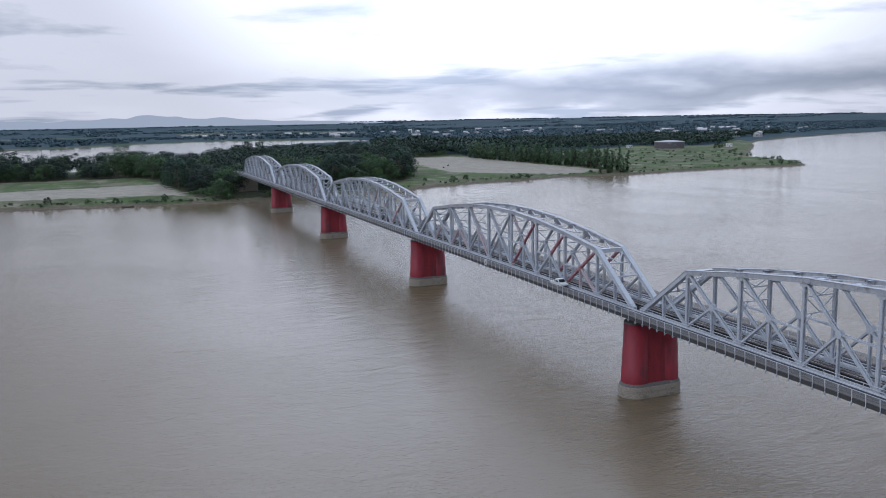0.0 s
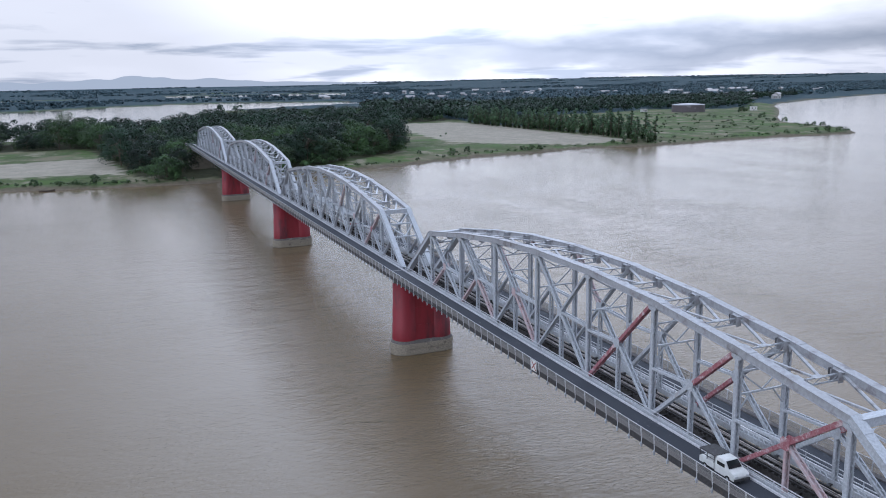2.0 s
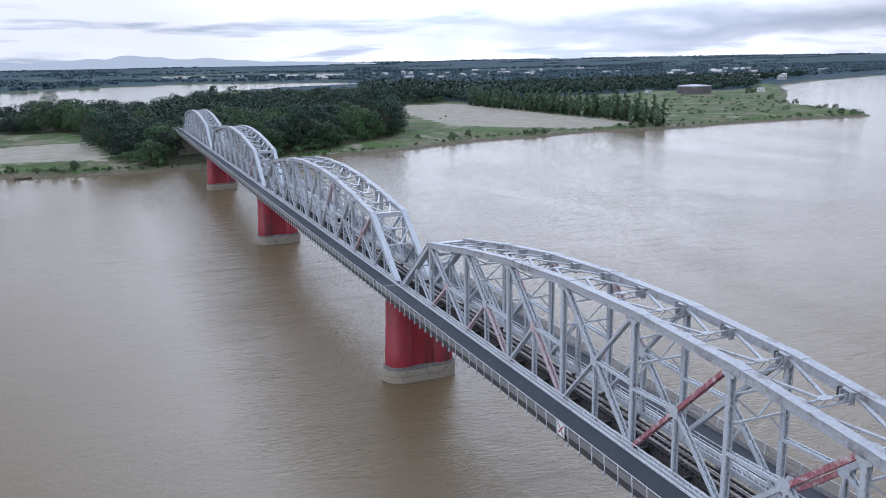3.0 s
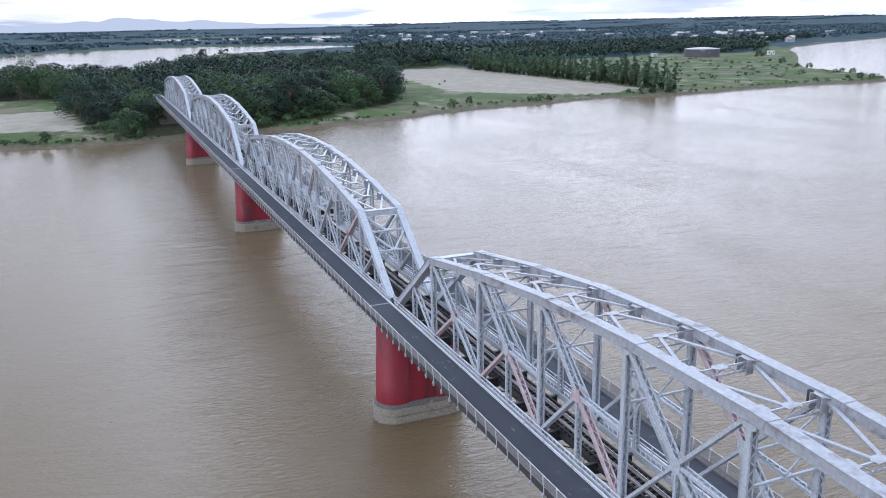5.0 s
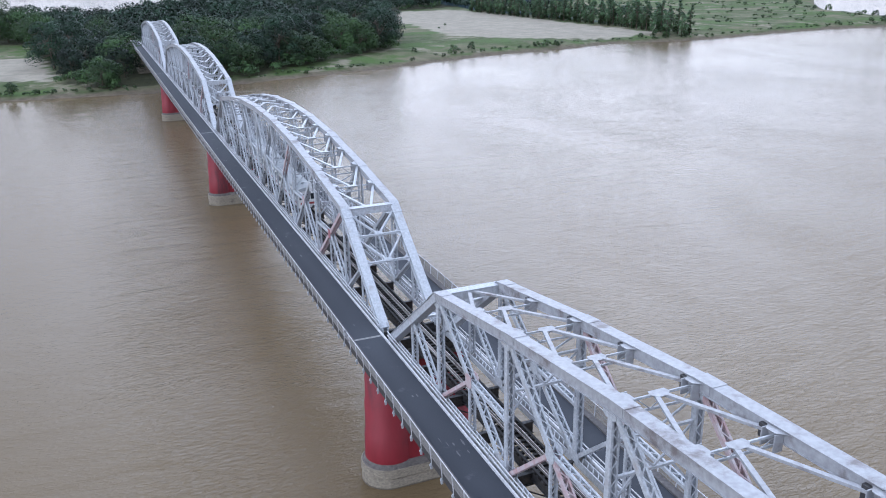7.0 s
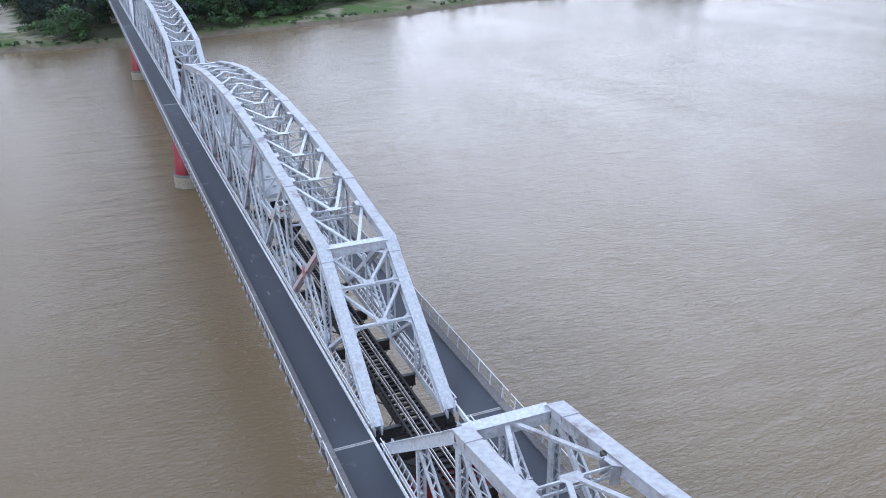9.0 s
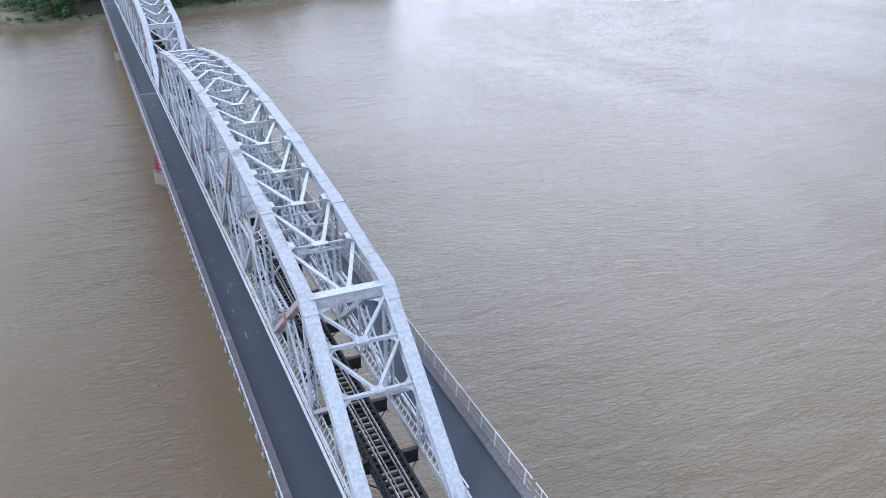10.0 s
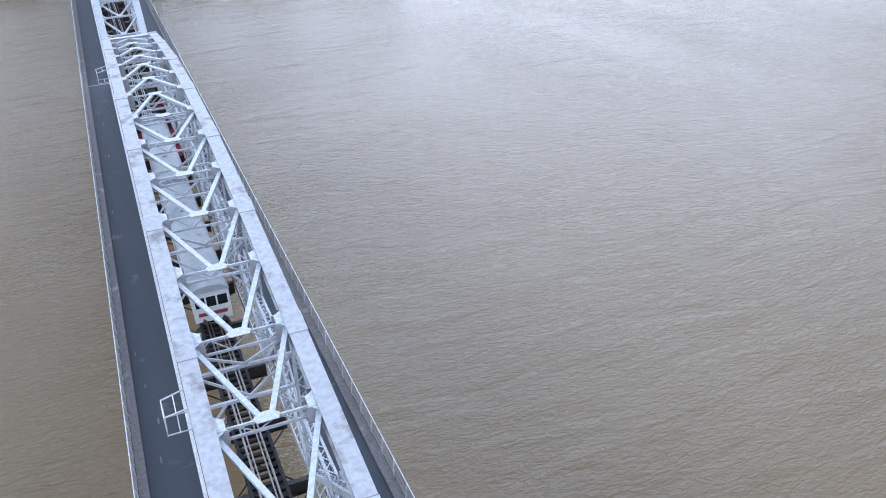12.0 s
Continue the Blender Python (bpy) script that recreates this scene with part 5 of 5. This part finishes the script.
# bushes and small trees on the banks
bushes = [build_tree(4.6, 2.9, BUSH, 9, 60, 0.5, False, 0.0), build_tree(5.6, 3.2, LEAF, 10, 60, 0.5, False, 0.0), build_tree(3.4, 2.4, BUSH, 8, 55, 0.45, False, 0.0)]
bush_places = [(150, 339, 1.15), (164, 349, 0.7), (204, 350, 1.0), (211, 351, 0.9), (216, 349, 0.6), (281, 362, 0.8), (296, 357, 0.9),
               (-55, 297, 0.9), (-71, 301, 0.75), (-64, 300, 0.6), (-82, 306, 0.7), (-46, 296, 0.6), (504, 408, 0.8), (486, 368, 1.0), (478, 372, 0.9),
               (495, 366, 0.8), (518, 404, 0.9), (530, 425, 1.0), (540, 470, 1.1), (556, 500, 0.7), (600, 560, 0.7), (612, 575, 0.8), (590, 570, 0.6), (622, 590, 0.7),
               (640, 604, 0.6), (575, 540, 0.7), (199, 480, 0.4), (212, 500, 0.35), (130, 345, 0.5), (175, 372, 0.45), (-98, 312, 0.7), (-120, 318, 0.8), (-140, 322, 0.6), 
               (445, 370, 0.7), (640, 640, 1.4), (660, 655, 1.5), (700, 690, 1.5)]
stand(bushes, [(x, y, size, r7.uniform(0, 6.28)) for x, y, size in bush_places], "rounded green bush on the grassy river bank", "bush", "bushes on the bank")


def canopy(name, places, height, spread, lobes, per, leaf, mat, label, up=0.0):
    """Many trees in one sheet of leaf clumps."""
    p = np.asarray(places, float)
    z = land_height(p[:, 0], p[:, 1])[0]
    p, z = p[z > 0.4], z[z > 0.4]
    n = len(p)
    h = height * rng.uniform(0.5, 1.25, n)
    a, q = rng.uniform(0, 2 * np.pi, (n, lobes)), np.sqrt(rng.uniform(0, 1, (n, lobes)))
    w = spread * rng.uniform(0.7, 1.2, (n, 1))
    dome = 0.20 + 0.72 * np.sqrt(1 - 0.85 * q * q) * rng.uniform(0.55, 1.0, (n, lobes))
    c = np.stack([p[:, :1] + w * q * np.cos(a) * 0.8, p[:, 1:] + w * q * np.sin(a) * 0.8, z[:, None] + h[:, None] * dome * 0.9], -1).reshape(-1, 3)
    rad = np.minimum(np.repeat(w[:, 0], lobes) * rng.uniform(0.35, 0.6, n * lobes), np.repeat(h, lobes) * 0.5)
    pts, d = on_spheres(c, rad, per)
    v, f = leaf_quads(pts, d, np.full(len(pts), leaf), 0.35 - 0.2 * up)
    mesh = quads(name, v, f, mat)
    tones(mesh, n, lobes, per, 0.75 * up)
    whole = np.repeat((c - np.repeat(np.column_stack([p, z + 0.35 * h]), lobes, 0)) / np.repeat(w, lobes, 0), per, 0)
    rounded(mesh, 0.6 * d + 0.6 * whole, 0.1 + up)
    return tagged(part_mesh(name, mesh, None), label, "trees", kind="stuff")


near_deep = deep_wood[deep_wood[:, 1] < 720]
far_deep = deep_wood[deep_wood[:, 1] >= 720]
far_deep = far_deep[(far_deep[:, 1] < 850) | (far_deep[:, 0] > 0.30 * far_deep[:, 1])][::2]
near_deep = near_deep[near_deep[:, 0] > -520]
canopy("woodland", near_deep, 19.0, 10.5, 6, 50, 1.1, LEAF_DARK, "dense dark green wood on the flat bank")
canopy("woodland", far_deep, 13.0, 10.5, 5, 14, 2.8, LEAF_DARK, "dense dark green wood reaching to the backwater")
east = scatter(EAST_WOOD, 13.0, seed=3)
canopy("woodland", east[east[:, 1] < 1100], 12.5, 9.0, 5, 20, 1.8, LEAF_DARK, "dark wood behind the row of slim trees", 0.1)
# from here on the far trees carry haze in their leaf colour
east_far = scatter(EAST_WOOD, 31.0, seed=4)
canopy("woodland", east_far[east_far[:, 1] >= 1100], 7.5, 12.0, 5, 14, 3.0, LEAF_HAZED, "dark distant wood on the plain, hazed blue", 0.8)
# hedges and groves on the far plain, in rough lines across it
far_places = []
r9 = np.random.default_rng(9)
for k in range(230):
    yy = 1500 + 4400 * r9.random() ** 1.4
    xx = r9.uniform(-0.42, 1.15) * yy
    count = int(r9.integers(6, 22))
    slope = r9.uniform(-0.15, 0.15)
    for i in range(count):
        t = (i - count / 2) * r9.uniform(14, 24)
        far_places.append((xx + t, yy + slope * t + r9.uniform(-12, 12)))
canopy("far_groves", far_places, 4.8, 15.0, 4, 11, 5.0, LEAF_HAZED, "distant hedges and groves on the plain, hazed blue", 1.0)
isle = [(x, y) for x, y in scatter([(-420, 1960), (-60, 2040), (120, 2150), (-100, 2200), (-500, 2140)], 26.0, seed=8)]
canopy("far_groves", isle, 5.5, 8.0, 4, 12, 2.6, LEAF_HAZED, "low trees on the flat beyond the backwater, hazed blue")
lone = [(-55, 575), (-62, 582), (-25, 590), (-2, 585), (30, 640), (-120, 585), (60, 700), (-160, 590), (70, 780), (-230, 610), (120, 980)]
canopy("woodland", lone, 22.0, 6.5, 8, 34, 1.4, LEAF_DARK, "taller trees standing up along the backwater")
# shrubs filling the foot of the wood's edge
foot_places = []
for (ax, ay), (bx, by) in zip(FOREST[:12], FOREST[1:13]):
    for i in range(int(math.hypot(bx - ax, by - ay) / 3.2)):
        u = r9.random()
        foot_places.append((ax + (bx - ax) * u + r9.uniform(-3, 3), ay + (by - ay) * u + r9.uniform(-3, 3)))
foot_places = [(x, y) for x, y in foot_places if abs(x) > 9 or y > 350]
canopy("undergrowth", foot_places, 6.5, 3.6, 5, 60, 0.48, LEAF, "leafy undergrowth at the foot of the wood")
bank_line = []
for (ax, ay), (bx, by) in zip(SHORE[2:24], SHORE[3:25]):
    for i in range(int(math.hypot(bx - ax, by - ay) / 1.6)):
        u = r9.random()
        off = r9.uniform(2.5, 8.0)
        if r9.random() < (0.75 if ax < 60 else 0.4):
            bank_line.append((ax + (bx - ax) * u, ay + (by - ay) * u + off))
bank_line = [(x, y) for x, y in bank_line if abs(x) > 8]
canopy("bank_scrub", bank_line, 1.5, 1.6, 3, 16, 0.45, BUSH, "low scrub and reeds along the water's edge")


# ---------------------------------------------------------------- tank and far houses
def storage_tank(x, y, radius, height):
    tank = empty("storage_tank", (x, y, ground_at(x, y)))
    ring = [(math.cos(2 * math.pi * i / 56), math.sin(2 * math.pi * i / 56)) for i in range(56)]
    for k in range(4):
        bm = bmesh.new()
        z0, z1, r = -0.6 if k == 0 else k * height / 4, (k + 1) * height / 4, radius - 0.05 * k
        lo = [bm.verts.new((a * r, b * r, z0)) for a, b in ring]
        hi = [bm.verts.new((a * r, b * r, z1)) for a, b in ring]
        for i in range(56):
            bm.faces.new((lo[i], lo[(i + 1) % 56], hi[(i + 1) % 56], hi[i])).smooth = True
        part("shell_course", bm, RUST, tank)
    bm = bmesh.new()
    loops = [[bm.verts.new((a * q * radius * 1.01, b * q * radius * 1.01, h)) for a, b in ring] for q, h in ((1, height - 0.2), (1, height), (0.6, height + 1.0), (0.15, height + 1.7))]
    for lo, hi in zip(loops, loops[1:]):
        for i in range(56):
            bm.faces.new((lo[i], lo[(i + 1) % 56], hi[(i + 1) % 56], hi[i])).smooth = True
    bm.faces.new(loops[-1])
    part("roof", bm, TANK_ROOF, tank, "pale shallow cone roof")
    tagged(tank, "large round rust-brown storage tank on grass", "storage tank")


storage_tank(612, 700, 19.5, 8.6)


def build_house(w, d, h, rise):
    house = empty("house")
    bm = bmesh.new()
    box(bm, (-w / 2, -d / 2, -0.5), (w / 2, d / 2, h))
    for s in (-1, 1):
        f = bm.faces.new([bm.verts.new(p) for p in ((s * w / 2, -d / 2, h), (s * w / 2, d / 2, h), (s * w / 2, 0, h + rise))])
    part("wall", bm, PLASTER, house)
    bm = bmesh.new()
    for s in (-1, 1):
        m = [(-w / 2 - 0.5, s * (d / 2 + 0.6), h - 0.25), (w / 2 + 0.5, s * (d / 2 + 0.6), h - 0.25), (w / 2 + 0.5, 0, h + rise + 0.1), (-w / 2 - 0.5, 0, h + rise + 0.1)]
        lo = [bm.verts.new(p) for p in m]
        hi = [bm.verts.new((p[0], p[1], p[2] + 0.15)) for p in m]
        bm.faces.new(lo)
        bm.faces.new(hi[::-1])
        for i in range(4):
            bm.faces.new((lo[i], hi[i], hi[(i + 1) % 4], lo[(i + 1) % 4]))
    part("roof", bm, TIN, house)
    for k in range(4):
        bm = bmesh.new()
        x = (k - 1.5) * w / 4.5
        box(bm, (x - 0.6, -d / 2 - 0.04, h * 0.35), (x + 0.6, -d / 2 + 0.02, h * 0.75))
        part("window", bm, GLASS, house)
    return house


models = [build_house(13, 8, 4.5, 2.6), build_house(20, 10, 6.5, 3.0), build_house(10, 8, 8.5, 1.8)]
house_places = []
r5 = random.Random(15)
for x, y, n, spread_x, spread_y in ((960, 1060, 6, 90, 50), (1110, 1300, 7, 160, 110), (1195, 1410, 5, 160, 100), (880, 1700, 9, 240, 150), (650, 1640, 6, 130, 120), (470, 1930, 3, 120, 100), (1170, 1700, 6, 280, 160), (1195, 2250, 6, 400, 200), (640, 2130, 5, 240, 160), (1500, 1450, 5, 160, 110)):
    for i in range(n):
        house_places.append((x + r5.uniform(-spread_x, spread_x), y + r5.uniform(-spread_y, spread_y)))
house_places = [(x, y) for x, y in house_places if ground_at(x, y) > 1.0]
for n, (x, y) in enumerate(house_places):
    m = Matrix.Translation((x, y, ground_at(x, y))) @ Matrix.Rotation(r5.uniform(-0.7, 0.7), 4, "Z")
    if n < 3:
        models[n].matrix_basis = m
        tagged(models[n], "pale plastered house with tin roof among far trees", "house", "far houses")
    else:
        copy_thing(models[n % 3], m)


def build_boat(x, y):
    boat = empty("boat", (x, y, RIVER))
    bm = bmesh.new()
    rings = []
    for u in np.linspace(-1, 1, 9):
        w = 0.75 * (1 - abs(u) ** 2.4)
        z = 0.55 + 0.35 * u * u
        rings.append([bm.verts.new((u * 3.6, q * max(w, 0.04), zz)) for q, zz in ((-1, z), (-0.7, 0.0), (0, -0.22), (0.7, 0.0), (1, z), (0.86, z), (0.5, 0.12), (-0.5, 0.12), (-0.86, z))])
    for p, q in zip(rings, rings[1:]):
        for i in range(9):
            bm.faces.new((p[i], p[(i + 1) % 9], q[(i + 1) % 9], q[i]))
    part("hull", bm, BARK, boat, "dark wooden hull")
    for u in (-1.4, 0.2, 1.6):
        bm = bmesh.new()
        box(bm, (u - 0.15, -0.6, 0.38), (u + 0.15, 0.6, 0.43))
        part("thwart", bm, TIMBER, boat)
    boat.rotation_euler.z = radians(12)
    return tagged(boat, "small dark wooden boat moored by the muddy bank", "boat")


build_boat(-76.0, 292.5)


def build_hut(x, y, turn, w, d, h):
    hut = empty("hut", (x, y, ground_at(x, y)))
    hut.rotation_euler.z = radians(turn)
    bm = bmesh.new()
    box(bm, (-w / 2, -d / 2, -0.4), (w / 2, d / 2, h))
    part("wall", bm, PLASTER, hut, "pale plastered wall")
    bm = bmesh.new()
    box(bm, (-w / 2 - 0.4, -d / 2 - 0.4, h), (w / 2 + 0.4, d / 2 + 0.4, h + 0.22))
    part("roof", bm, TIN, hut, "flat tin roof")
    for u in (-0.27, 0.27):
        bm = bmesh.new()
        box(bm, (u * w - 0.45, -d / 2 - 0.03, h * 0.4), (u * w + 0.45, -d / 2 + 0.02, h * 0.75))
        part("window", bm, GLASS, hut)
    bm = bmesh.new()
    box(bm, (-0.45, -d / 2 - 0.04, 0.0), (0.45, -d / 2 + 0.02, 2.0))
    part("door", bm, DARK_STEEL, hut)
    return tagged(hut, "small pale plastered hut with flat tin roof", "hut", "huts on the bank")


for spot in ((44, 352, 20, 5.0, 4.0, 2.8), (694, 680, -30, 7.5, 6.0, 4.6), (640, 735, 10, 9.0, 6.0, 4.0), (575, 738, 5, 7.0, 5.0, 3.2)):
    build_hut(*spot)

# low scrub over the open ground behind the point
scrub = scatter([(318, 368), (470, 366), (515, 385), (548, 470), (600, 580), (560, 690), (420, 700), (340, 640)], 9.0, 0.5, seed=21)
keep = np.random.default_rng(22).random(len(scrub)) < 0.16 + 0.20 * wobble(scrub[:, 0], scrub[:, 1], 70.0, 2.0)
canopy("meadow_scrub", scrub[keep], 2.2, 2.6, 4, 14, 0.6, BUSH, "scattered low scrub over rough grassland")


# ---------------------------------------------------------------- the whole place laid to the walk's measure
to_size = Matrix.Scale(K, 4)
for ob in list(scene.objects):
    if ob.parent is None and ob.type in {"MESH", "EMPTY"}:
        ob.matrix_basis = to_size @ ob.matrix_basis
